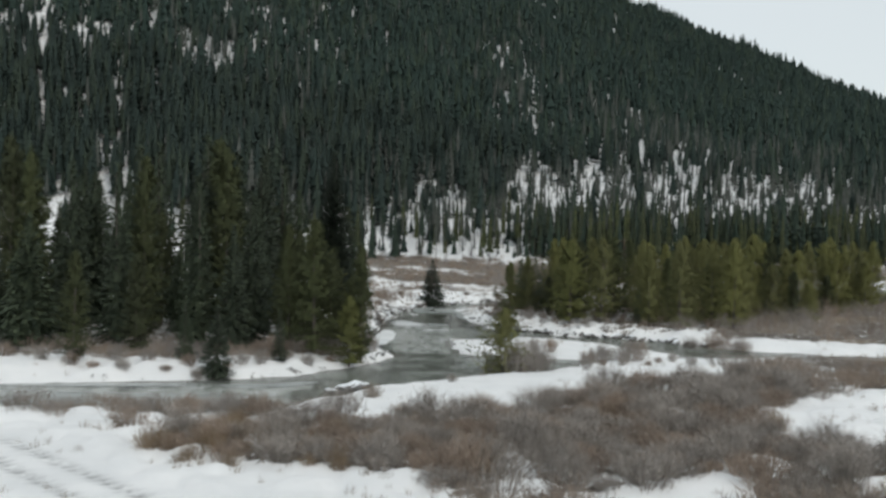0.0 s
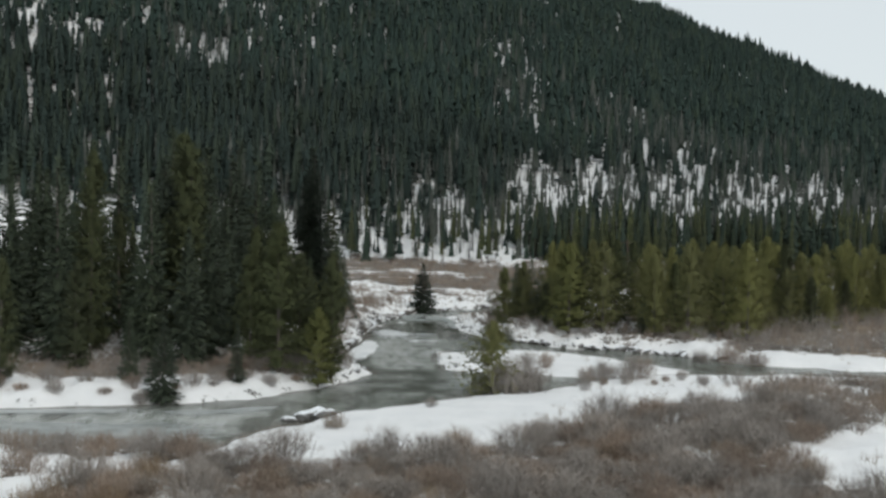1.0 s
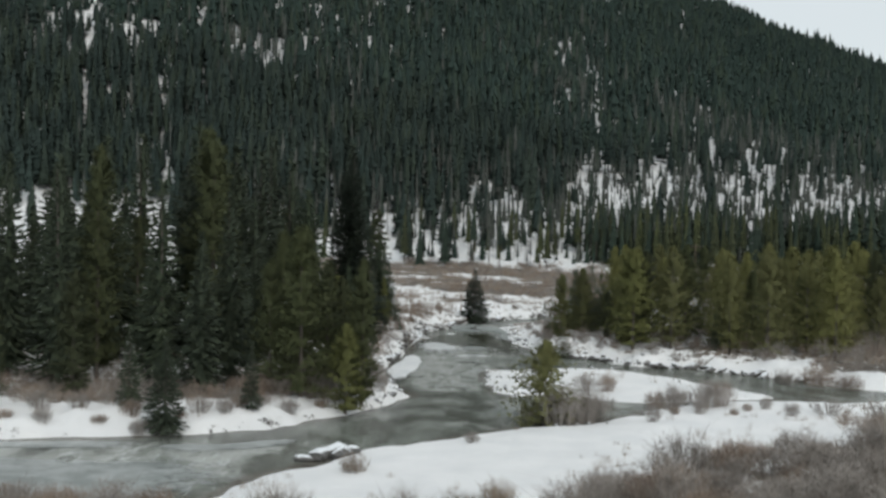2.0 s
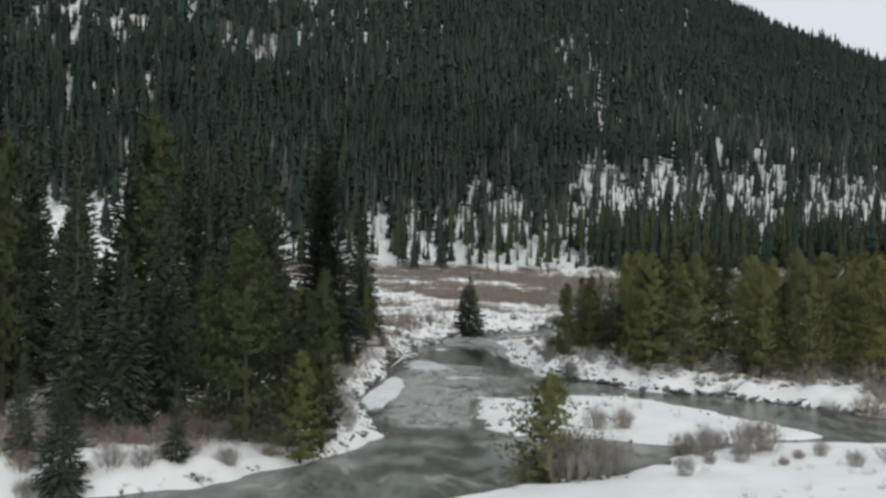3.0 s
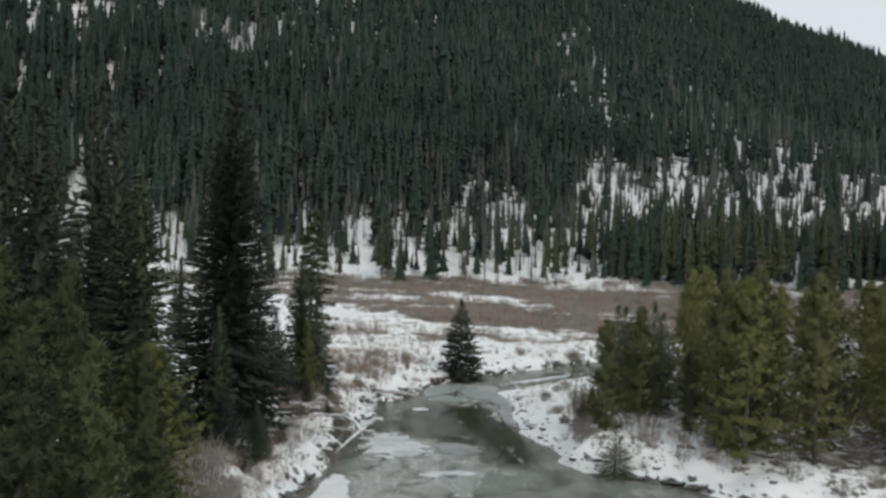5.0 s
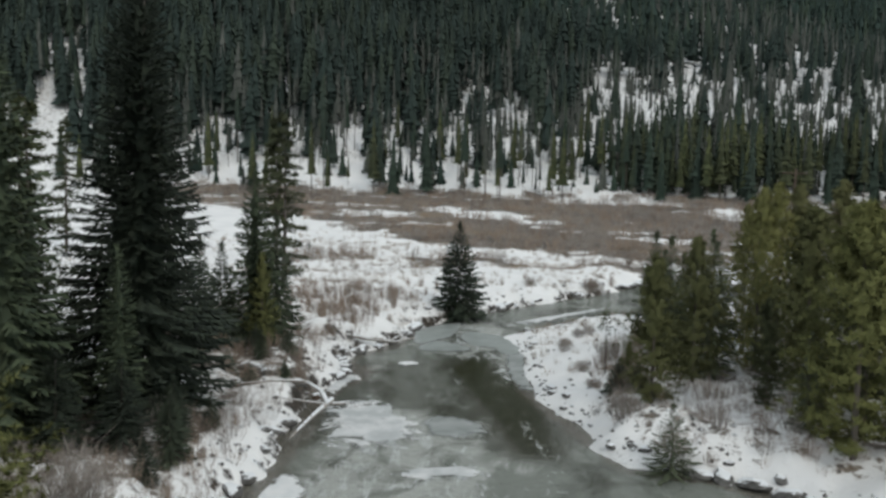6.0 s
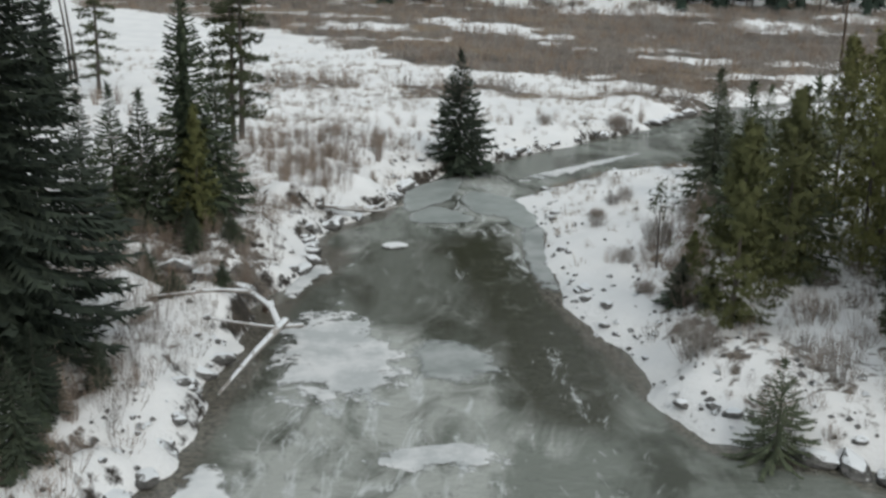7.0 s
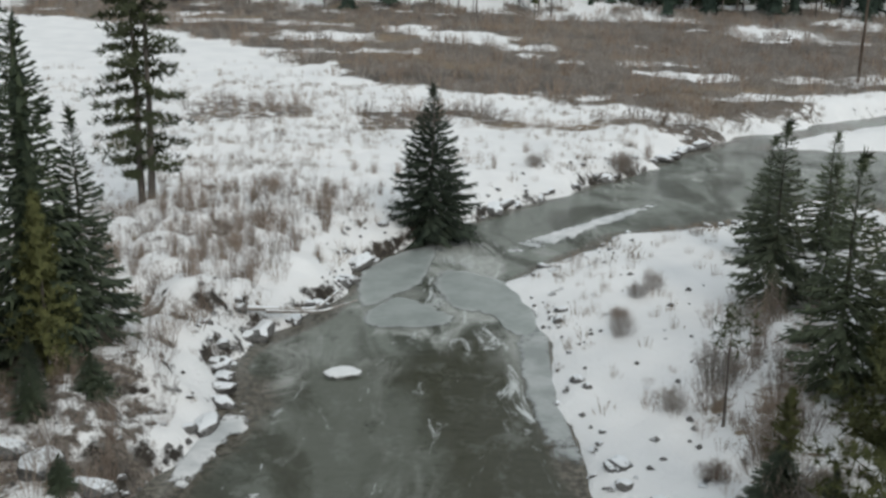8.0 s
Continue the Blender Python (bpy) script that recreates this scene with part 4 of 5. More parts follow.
# ---- forest on the hill ----
def low_conifer(seed, h, r, layers, points, bare, mat=0):
    rng = np.random.default_rng(seed)
    tris = []
    for i in range(layers):
        t = bare + (1 - bare) * i / layers
        rad = r * (1 - (t - bare) / (1 - bare)) ** 0.85 * rng.uniform(0.8, 1.15) + 0.03 * r
        drop = h * (1 - bare) / layers * 1.7
        a0 = rng.uniform(0, 6.28)
        for j in range(points):
            a, b = a0 + 6.283 * j / points, a0 + 6.283 * (j + 0.95) / points
            k = rad * rng.uniform(0.6, 1.2)
            zz = t * h - rng.uniform(0, 0.35) * drop
            tris.append([(0, 0, t * h + drop * 0.75), (k * math.cos(a), k * math.sin(a), zz), (k * 0.9 * math.cos(b), k * 0.9 * math.sin(b), zz - rng.uniform(-0.2, 0.3) * drop)])
    for j in range(5):  # the dense heart of the crown
        a, b = 1.2566 * j, 1.2566 * (j + 1)
        tris.append([(0, 0, h * 0.93), (0.62 * r * math.cos(a), 0.62 * r * math.sin(a), bare * h), (0.62 * r * math.cos(b), 0.62 * r * math.sin(b), bare * h)])
    n = len(tris)
    w = 0.012 * h
    for j in range(3):
        a, b = 2.094 * j, 2.094 * (j + 1)
        p, q = (w * math.cos(a), w * math.sin(a)), (w * math.cos(b), w * math.sin(b))
        tris.append([(*p, -0.5), (*q, -0.5), (0, 0, h * 0.9)])
    tris, normals = rounded(np.array(tris), 0.55, 0.2)
    return tris, np.r_[np.full(n, mat), np.full(3, 3)], normals


def scattered(stock, xs, ys, zs, sizes, rng):
    """Many low trees or shrubs in one mesh."""
    verts, which, turned = [], [], []
    choice = rng.integers(0, len(stock), len(xs))
    for k, (tris, mat, *own) in enumerate(stock):
        sel = np.nonzero(choice == k)[0]
        if not len(sel):
            continue
        a = rng.uniform(0, 6.28, len(sel))
        c, s = np.cos(a)[:, None, None], np.sin(a)[:, None, None]
        sx = (sizes[sel] * rng.uniform(0.8, 1.2, len(sel)))[:, None, None]
        x = (tris[None, :, :, 0] * c - tris[None, :, :, 1] * s) * sx + xs[sel][:, None, None]
        y = (tris[None, :, :, 0] * s + tris[None, :, :, 1] * c) * sx + ys[sel][:, None, None]
        z = tris[None, :, :, 2] * sizes[sel][:, None, None] + zs[sel][:, None, None]
        verts.append(np.stack([x, y, z], -1).reshape(-1, 3))
        which.append(np.tile(mat, len(sel)))
        if own:
            n, c, s = own[0][None], c[:, :, 0], s[:, :, 0]
            turned.append(np.stack([n[..., 0] * c - n[..., 1] * s, n[..., 0] * s + n[..., 1] * c, np.repeat(n[..., 2], len(sel), 0)], -1).reshape(-1, 3))
    v = np.concatenate(verts)
    return v, np.arange(len(v)).reshape(-1, 3), np.concatenate(which), np.concatenate(turned) if turned else None


rng = np.random.default_rng(77)
COUNT = 66000
fx, fy = rng.uniform(-420, 400, COUNT), rng.uniform(250, 905, COUNT)
fx, fy = np.r_[fx, rng.uniform(-230, 20, 9000)], np.r_[fy, rng.uniform(270, 540, 9000)]
fz = hill(fx, fy) + 3.6
seen = (fx > -0.62 * fy) & (fx < 0.5 * fy + 25) & (fz < 0.30 * fy + 40)
dense_from = np.interp(fx, [-70, -22, -4, 12, 60, 100, 160, 300], [268, 282, 312, 326, 334, 342, 352, 390])
round_x = fx / fy * 350  # the gaps run straight down the slope towards the valley's mouth
OPENINGS = ((-143, 367, 22, 34, 0.3), (-108, 372, 22, 26, 0.7), (-84, 384, 16, 24, 0.85), (-60, 372, 14, 24, 0.7), (-93, 316, 12, 24, 0.8), (-38, 392, 9, 24, 0.6), (24, 452, 11, 40, 1.3), (33, 410, 11, 30, 1.1), (72, 446, 24, 30, 1.2), (48, 560, 30, 70, 0.35), (0, 500, 40, 60, 0.35), (-70, 440, 60, 40, 0.5), (-160, 420, 40, 50, 0.3))
open_here = np.clip(sum(k * np.exp(-(((fx - ox) / rx0) ** 2) - ((fy - oy) / ry0) ** 2) for ox, oy, rx0, ry0, k in OPENINGS), 0, 1.3)
streak = step(field(round_x, fy * 0.14, 3.4, 61) * 0.7 + field(round_x, fy * 0.3, 1.7, 65) * 0.3, 0.70 - 0.14 * open_here, 0.82 - 0.14 * open_here)
chance = 0.20 * step(field(fx, fy * 0.5, 9, 67), 0.35, 0.7) + 0.02 + 0.72 * step(fy, dense_from - 12, dense_from + 14)
chance *= 1 - 0.75 * streak * step(fx, 190, 110)
chance *= np.where(fx > 45, 0.25 + 0.75 * step(fy, 306, 336), 1)
greyish = step(fx, 34, 70) * step(fy, 330, 352) * (1 - step(fy, 395 + 0.2 * fx, 430 + 0.25 * fx)) * step(fx, 420, 360)
chance *= 1 - 0.3 * greyish
keep = seen & (rng.uniform(size=fx.size) < chance)
thin = seen & ~keep & (rng.uniform(size=fx.size) < 0.45 * open_here + 0.45 * greyish + 0.015)
tx, ty = fx[thin], fy[thin]
slim = np.clip(open_here * 0.9 * step(field(round_x, fy * 0.3, 7, 66), 0.25, 0.6) + 0.7 * greyish + 0.06, 0, 1)[keep]
fx, fy = fx[keep], fy[keep]
slim = rng.uniform(size=len(fx)) < slim
fz = ground(fx, fy) - 0.2
size = (5.0 + 9.0 * rng.uniform(size=len(fx)) ** 1.3) * (0.7 + 0.6 * field(fx, fy, 20, 63)) + 1.5 * step(fy, 380, 300)
near = fy < 360
FINE = [low_conifer(300 + i, 1.0, r, 12, 6, b, m) for i, (r, b, m) in enumerate([(0.19, 0.12, 0), (0.16, 0.22, 1), (0.21, 0.10, 0), (0.12, 0.40, 0), (0.10, 0.36, 1), (0.15, 0.26, 0), (0.19, 0.15, 1)])]
ROUGH = [low_conifer(320 + i, 1.0, r, 5, 5, b, m) for i, (r, b, m) in enumerate([(0.24, 0.10, 0), (0.20, 0.18, 1), (0.27, 0.06, 0), (0.18, 0.26, 0), (0.19, 0.22, 0), (0.23, 0.10, 1), (0.22, 0.12, 0)])]
SLIM = [low_conifer(330 + i, 1.0, r, 6, 5, b, m) for i, (r, b, m) in enumerate([(0.10, 0.34, 0), (0.085, 0.45, 1), (0.12, 0.30, 0), (0.07, 0.5, 1), (0.09, 0.4, 2)])]
for name, stock, sel in (("forest", FINE, near & ~slim), ("forest", ROUGH, ~near & ~slim), ("slim_forest", SLIM, slim)):
    v, f, w, nv = scattered(stock, fx[sel], fy[sel], fz[sel], size[sel], rng)
    tagged(new(name, mesh_of(name, v, f, [FOREST, FOREST_PALE, FOREST_GREY, FAR_BARK], w, normals=nv)), "dark green conifer forest on the snowy hillside", "forest", kind="stuff")

snags = [low_conifer(380 + i, 1.0, r, 6, 4, b, 2) for i, (r, b) in enumerate([(0.045, 0.55), (0.035, 0.65), (0.06, 0.4), (0.03, 0.8)])]
v, f, w, nv = scattered(snags, tx, ty, ground(tx, ty) - 0.2, rng.uniform(6, 14, len(tx)), rng)
tagged(new("bare_trees", mesh_of("bare_trees", v, f, [FOREST, FOREST_PALE, FOREST_GREY, PALE_BARK], w, normals=nv)), "pale grey bare trunks in the gaps of the forest", "trees", kind="stuff")

# conifers along the foot of the hill, one by one
ROW = [low_conifer(390 + i, 1.0, r, 12, 7, b, m) for i, (r, b, m) in enumerate([(0.17, 0.06, 1), (0.14, 0.10, 1), (0.19, 0.05, 0), (0.12, 0.12, 1)])]
bx = rng.uniform(20, 200, 900)
by = rng.uniform(243, 270, 900) + 0.12 * (bx - 20)
v, f, w, nv = scattered(ROW, bx, by, ground(bx, by) - 0.2, 3.5 + 8.5 * rng.uniform(size=len(bx)) * (0.5 + 0.7 * field(bx, by, 8, 68)), rng)
tagged(new("conifer_belt", mesh_of("conifer_belt", v, f, [FOREST_PALE, BELT, FOREST_GREY, FAR_BARK], w, normals=nv)), "dense belt of dark green conifers at the hill's foot", "trees", kind="stuff")
young = [low_conifer(370 + i, 1.0, r, 7, 6, 0.06, m) for i, (r, m) in enumerate([(0.20, 1), (0.24, 0), (0.17, 1), (0.2, 2)])]
bx, by = rng.uniform(-70, 150, 800), rng.uniform(243, 336, 800)
by = by + 0.12 * np.maximum(0, bx - 30)
v, f, w, nv = scattered(young, bx, by, ground(bx, by) - 0.2, rng.uniform(1.5, 5.5, len(bx)), rng)
tagged(new("young_conifers", mesh_of("young_conifers", v, f, [FOREST, FOREST_PALE, FOREST_GREY, FAR_BARK], w, normals=nv)), "young green conifers over the snow at the hill's foot", "trees", kind="stuff")
bare_stock = [low_conifer(360 + i, 1.0, r, 7, 5, b, 2) for i, (r, b) in enumerate([(0.05, 0.5), (0.04, 0.6), (0.07, 0.45)])]
bx, by = rng.uniform(-70, 190, 1500), rng.uniform(246, 325, 1500)
by = by + 0.12 * np.maximum(0, bx - 30)
v, f, w, nv = scattered(bare_stock, bx, by, ground(bx, by) - 0.2, rng.uniform(5, 12, len(bx)), rng)
tagged(new("bare_trees", mesh_of("bare_trees", v, f, [FOREST, FOREST_PALE, FOREST_GREY, FAR_BARK], w, normals=nv)), "thin grey bare trees over the snow at the hill's foot", "trees", kind="stuff")

FOOT = [low_conifer(340 + i, 10.0, r, 18, 8, b) for i, (r, b) in enumerate([(1.35, 0.08), (1.05, 0.24), (1.5, 0.05), (0.75, 0.45), (0.65, 0.36), (0.85, 0.30)])]
FOOT_MESHES = []
for tris, w, _ in FOOT:
    tv, tf = soup(tris[w == 3])
    FOOT_MESHES.append((crown_of(tris[w != 3], (FOREST_PALE, DARKPINE, FOREST_PALE, FOREST_PALE, FOREST_GREY, DARKPINE)[len(FOOT_MESHES)], 0.5, 0.25), mesh_of("trunk", tv, tf, [BARK])))
foot = random.Random(21)
taken = []
for _ in range(6000):
    x, y = foot.uniform(-75, 150), foot.uniform(232, 263)
    near_right = x > 22 and foot.random() < 0.85
    if near_right:
        y = foot.uniform(234 + 0.10 * (x - 22), 256 + 0.14 * (x - 22))
    if 18 < x < 24 and y < 245 or any((x - a) ** 2 + (y - b) ** 2 < (3.2 if near_right else 9) for a, b in taken):
        continue
    taken.append((x, y))
    h = foot.uniform(5, 13.5) if not near_right else foot.uniform(8, 14)
    k = foot.choice((0, 1, 2, 1, 5)) if near_right else foot.choice((0, 1, 3, 4, 5, 3, 5))
    tree("conifer", FOOT_MESHES[k], x, y, h / 10, foot.uniform(0, 6), "dark conifer at the foot of the hill", "conifer", "trees at the foot of the hill")
    if len(taken) >= 298:
        break
for x, y, h in ((81, 246, 20), (78, 247, 17), (85, 249, 18), (91, 251, 18.5), (33, 262, 17), (66, 266, 20), (45, 268, 16)):
    tree("conifer", FOOT_MESHES[2], x, y, h / 10, x, "very tall dark spruce at the foot of the hill", "conifer", "trees at the foot of the hill")


# ---- willows, brush and grass ----
def willow_tris(seed, stems, h, spread, thick, twigs=3, fine=True):
    """A dome of bare stems that fork into fine twigs, as triangles."""
    rng = np.random.default_rng(seed)
    az, lean = rng.uniform(0, 6.28, stems), rng.uniform(0.0, 1.0, stems) ** 0.6 * spread
    hh = h * (1 - 0.42 * (lean / spread) ** 2) * rng.uniform(0.72, 1.06, stems)
    s = np.array([0, 0.45, 1.0])
    out = np.stack([np.cos(az), np.sin(az), 0 * az], 1)
    base = out * (lean * rng.uniform(0.35, 0.65, stems))[:, None]
    p = base[:, None] + out[:, None] * ((lean * 0.5)[:, None] * s ** 1.2)[..., None]
    p[..., 2] = hh[:, None] * s - 0.1
    p += rng.normal(size=p.shape) * 0.04 * h * (s[:, None] > 0)
    if fine:
        v, f = tubes(p[:, :2], np.full((stems, 2), thick) * [1, 0.7], 3)
        q = v[f]
        tris = [q[:, (0, 1, 2)], q[:, (0, 2, 3)]]
        v, f = tubes(p[:, 1:], np.full((stems, 2), thick) * [0.7, 0.1], 3)
        tris.append(v[f][:, (0, 1, 2)])
    else:
        v, f = tubes(p[:, ::2], np.full((stems, 2), thick) * [1, 0.1], 3)
        tris = [v[f][:, (0, 1, 2)]]
    t0 = rng.uniform(0.0, 0.95, (stems, twigs))
    a = (p[:, 1][:, None] * (1 - t0[..., None]) + p[:, 2][:, None] * t0[..., None]).reshape(-1, 3)
    d = rng.normal(size=a.shape) * 0.55
    d[:, 2] = np.abs(d[:, 2]) + 0.55
    e = a + d * (0.24 * h) * rng.uniform(0.5, 1.2, (len(a), 1))
    across = np.cross(d, rng.normal(size=d.shape))
    across *= thick * 0.8 / (np.linalg.norm(across, axis=1, keepdims=True) + 1e-6)
    tris.append(np.stack([a - across, a + across, e], 1))
    return np.concatenate(tris)


def as_stock(tri, mat):
    return tri, np.full(len(tri), mat)


WILLOWS = [mesh_of("willow", *soup(willow_tris(400 + i, 120, h, sp, 0.011, 8)), [m]) for i, (h, sp, m) in
           enumerate([(2.2, 1.3, WILLOW), (1.8, 1.1, WILLOW), (2.5, 1.4, WILLOW), (1.5, 1.0, REDWILLOW), (2.0, 1.2, REDWILLOW)])]
UPRIGHTS = [mesh_of("willow", *soup(willow_tris(410 + i, 46, h, 0.5, 0.010, 2)), [REDWILLOW]) for i, h in enumerate((1.7, 2.1, 1.4))]
grow = random.Random(31)


def shrub(x, y, s, red=None, label="bare grey brown willow bush in the snow", group="willow thicket", tall=1.0, upright=False):
    k = grow.randrange(3) if not red else 3 + grow.randrange(2)
    ob = new("weed_tuft", UPRIGHTS[k % 3]) if upright else new("willow_bush", WILLOWS[k])
    ob.matrix_world = Matrix.LocRotScale((x, y, height(x, y) - 0.05), Euler((0, 0, grow.uniform(0, 6.28))), (s, s, s * tall * grow.uniform(0.8, 1.15)))
    return tagged(ob, label, "dry stems" if upright else "bush", group)


def ragged(area, n, gap, seed, limit=0.35):
    """Places of brush in a stretch of the plan, no two nearer than the gap."""
    rnd, out = random.Random(seed), []
    (x0, x1), (y0, y1) = area
    xs, ys = np.array([rnd.uniform(x0, x1) for _ in range(n)]), np.array([rnd.uniform(y0, y1) for _ in range(n)])
    d, b = to_water(xs, ys), brush(xs, ys)
    cells = {}
    for x, y, dd, bb in zip(xs, ys, d, b):
        key = (int(x // gap), int(y // gap))
        if dd < 0.5 or bb < limit * rnd.uniform(0.6, 1.4) or any((x - a) ** 2 + (y - c) ** 2 < gap * gap for i in (-1, 0, 1) for j in (-1, 0, 1) for a, c in cells.get((key[0] + i, key[1] + j), ())):
            continue
        cells.setdefault(key, []).append((x, y))
        out.append((x, y))
    return out


def thicket(name, spots, small, large, seed, label, red=0.35, coarse=40, tall=1.0):
    """Brush past counting, in one mesh."""
    rnd = np.random.default_rng(seed)
    stock = [as_stock(willow_tris(seed + i, coarse, tall * (2.0 if i % 2 else 1.7), 1.25, 0.016, 5, False), 1 if i < 5 * red else 0) for i in range(5)]
    xs, ys = np.array(spots).T
    v, f, w, nv = scattered(stock, xs, ys, ground(xs, ys) - 0.04, rnd.uniform(small, large, len(xs)), rnd)
    return tagged(new(name, mesh_of(name, v, f, [WILLOW, REDWILLOW], w)), label, "brush", kind="stuff")


spots = ragged(((-44, 54), (22, 80)), 14000, 1.15, 51)
near_spots = [q for q in spots if -12 < q[0] < 20 and q[1] > 36][:200]
for x, y in near_spots:
    shrub(x, y, grow.uniform(0.7, 1.15), red=grow.random() < 0.35, tall=grow.uniform(0.4, 0.78))
thicket("willow_thicket", [q for q in spots if q not in near_spots], 0.65, 1.15, 500, "grey brown bare willow thicket over the snow", coarse=60, tall=0.54)
thicket("low_brush", ragged(((-26, 44), (32, 76)), 12000, 0.7, 59, 0.22), 0.2, 0.55, 570, "low brown stems and grass among the willows", 0.6, 18)
thicket("side_brush", ragged(((22, 80), (86, 150)), 4500, 1.9, 52), 0.7, 1.15, 510, "grey brown willow brush beside the side channel", 0.3, 28)
thicket("grove_brush", ragged(((-40, -5), (68, 114)), 2200, 1.5, 53, 0.3), 0.3, 0.62, 520, "bare brown brush under the riverside trees", 0.2, 18)
thicket("pine_brush", ragged(((6, 34), (99, 128)), 2600, 1.25, 54, 0.36), 0.25, 0.65, 530, "bare reddish brush under the pines", 0.6)
thicket("band_grass", ragged(((-14, 19), (153, 165)), 3500, 0.6, 58, 0.3), 0.18, 0.4, 560, "dry brown grass band through the snow of the meadow", 0.7, 16)
thicket("bank_brush", ragged(((-15, -3.5), (94, 139)), 12000, 0.5, 56, 0.46), 0.22, 0.55, 540, "dry stems through the snow of the river bank", 0.5, 16)
thicket("bar_brush", ragged(((3.5, 12.5), (102, 127)), 3600, 0.65, 57, 0.25), 0.15, 0.38, 550, "dry stems through the snow of the stony bank", 0.5, 16)
for x, y, s in ((5.4, 73.0, 1.15), (5.6, 74.2, 1.1), (6.6, 73.8, 1.05), (7.4, 74.7, 0.9), (6.8, 74.9, 0.9), (4.0, 74.6, 0.7), (7.6, 84.6, 0.7), (9, 84.9, 0.65), (11.5, 79.6, 0.8), (13, 80.6, 0.75), (12.2, 78.4, 0.6), (0.8, 66.5, 0.35), (4.7, 123.3, 0.35), (5.4, 114.6, 0.4), (6.6, 115.2, 0.45), (7.9, 147.2, 0.55), (8.4, 147.6, 0.45), (3.4, 145.6, 0.5),
                (6.4, 118.9, 0.5), (7.2, 116.4, 0.6), (6.9, 112.4, 0.6), (5.2, 118.2, 0.4), (6.0, 109.0, 0.6), (4.8, 124.6, 0.35), (5.6, 126.2, 0.35), (6.2, 127.0, 0.35), (14.2, 78.9, 0.85), (15.2, 79.3, 0.8), (13.6, 77.2, 0.4), (16.4, 77.6, 0.35), (17.6, 78.2, 0.4), (15.4, 76.4, 0.3), (12.0, 76.2, 0.35), (18.6, 76.4, 0.45), (10.4, 73.6, 0.4), (22.5, 92.6, 0.95), (24.6, 92, 1.1), (26.4, 90.8, 0.9)):
    shrub(x, y, s, red=pick.random() < 0.4, label="bare willow bush on the snowy river bar", group="")
for x, y, s in ((8.2, 121.9, 0.8), (8.9, 122.9, 0.85), (7.9, 120.8, 0.65), (9.2, 121.0, 0.8), (7.5, 119.6, 0.5), (-9.6, 115.2, 0.5), (-8.6, 114.2, 0.45), (-10.4, 116.4, 0.5), (-8.0, 113.2, 0.4), (-9.4, 113.4, 0.5), (-8.6, 103.5, 0.6), (-9.4, 104.6, 0.6), (-8.2, 101.5, 0.5), (-9.2, 100, 0.6), (-8.0, 98.6, 0.5), (-10.5, 103, 0.7), (-7.8, 105.4, 0.35), (-10, 106.3, 0.4), (-5.0, 131.2, 0.5), (-5.8, 129.2, 0.55), (-6.6, 131.0, 0.5), (-7.6, 128.0, 0.55), (-4.4, 136.2, 0.45), (-3.6, 137.5, 0.4), (-5.2, 142.5, 0.5), (-4.2, 142.2, 0.5), (-3.2, 142.8, 0.5), (-10, 136.8, 0.5), (-8.4, 137.6, 0.45), (-11.4, 136.2, 0.5),
                (-9.2, 126.4, 0.6), (-8.0, 124.2, 0.5), (-6.9, 126.3, 0.5), (9.8, 150.0, 0.6), (1.4, 145, 0.4), (3.2, 149.0, 0.5), (-24.6, 146.5, 0.8), (-23.7, 147.9, 0.7), (-26.2, 147.3, 0.8), (-21.3, 143.3, 0.6), (-25.4, 149, 0.7), (-5.3, 139.1, 0.45), (-6.1, 139.5, 0.4), (-7.6, 139.7, 0.5), (-8.3, 139.2, 0.4), (-9.6, 135.4, 0.4), (-10.8, 134.6, 0.45), (-8.6, 135.6, 0.4), (-12.0, 158, 0.6), (-13.6, 159.5, 0.7), (-15, 161, 0.6), (-16.4, 158.4, 0.6), (-13, 162, 0.7), (-10.8, 159.8, 0.5)):
    shrub(x, y, s, red=True, label="brown upright stems poking out of the snow", group="", upright=True)

for x, y, s in ((-15.8, 66.9, 0.5), (-20.5, 66.4, 0.5), (-18, 67.4, 0.5), (-12.2, 69.6, 0.5), (-10.6, 71.0, 0.45), (-9.3, 72.0, 0.5), (-7.9, 73.9, 0.45), (-14.2, 68.6, 0.4), (-22.4, 66.4, 0.5), (-6.6, 75.8, 0.4), (-11.6, 70.4, 0.55), (-13.4, 69.4, 0.6), (-16.8, 68.6, 0.6), (-19.4, 68.2, 0.6), (-21.4, 68.0, 0.6), (-24, 66.8, 0.6), (-26, 67, 0.6)):
    shrub(x, y, s, red=grow.random() < 0.4, label="bare stems in the snowy bank before the grove", group="", tall=0.8)
for x, y, s in ((-6.0, 77.4, 0.6), (-5.4, 80.2, 0.5), (-6.4, 79.6, 0.75), (-7.2, 81.0, 0.8), (-5.9, 83.0, 0.6), (-6.9, 84.4, 0.8), (-7.8, 86.2, 0.85), (-7.0, 87.8, 0.6), (-8.3, 89.4, 0.8), (-7.9, 92.2, 0.7), (-9.0, 93.6, 0.9), (-8.2, 95.0, 0.6), (-9.6, 96.2, 0.9), (-8.7, 83.2, 0.9), (-10, 88, 0.9), (-10.6, 94.4, 0.9)):
    shrub(x, y, s, label="bare brown bush on the bank beside the grove", group="", tall=0.8)

for _ in range(150):
    x, y = grow.uniform(-12, -3.5), grow.uniform(112, 138)
    if float(inside_by(np.array([x]), np.array([y]), LEFT_BANK)[0]) < -0.8 and float(inside_by(np.array([x]), np.array([y]), LOBE)[0]) > 0.3:
        shrub(x, y, grow.uniform(0.3, 0.62), red=True, label="brown upright stems poking out of the snow", group="", upright=True)

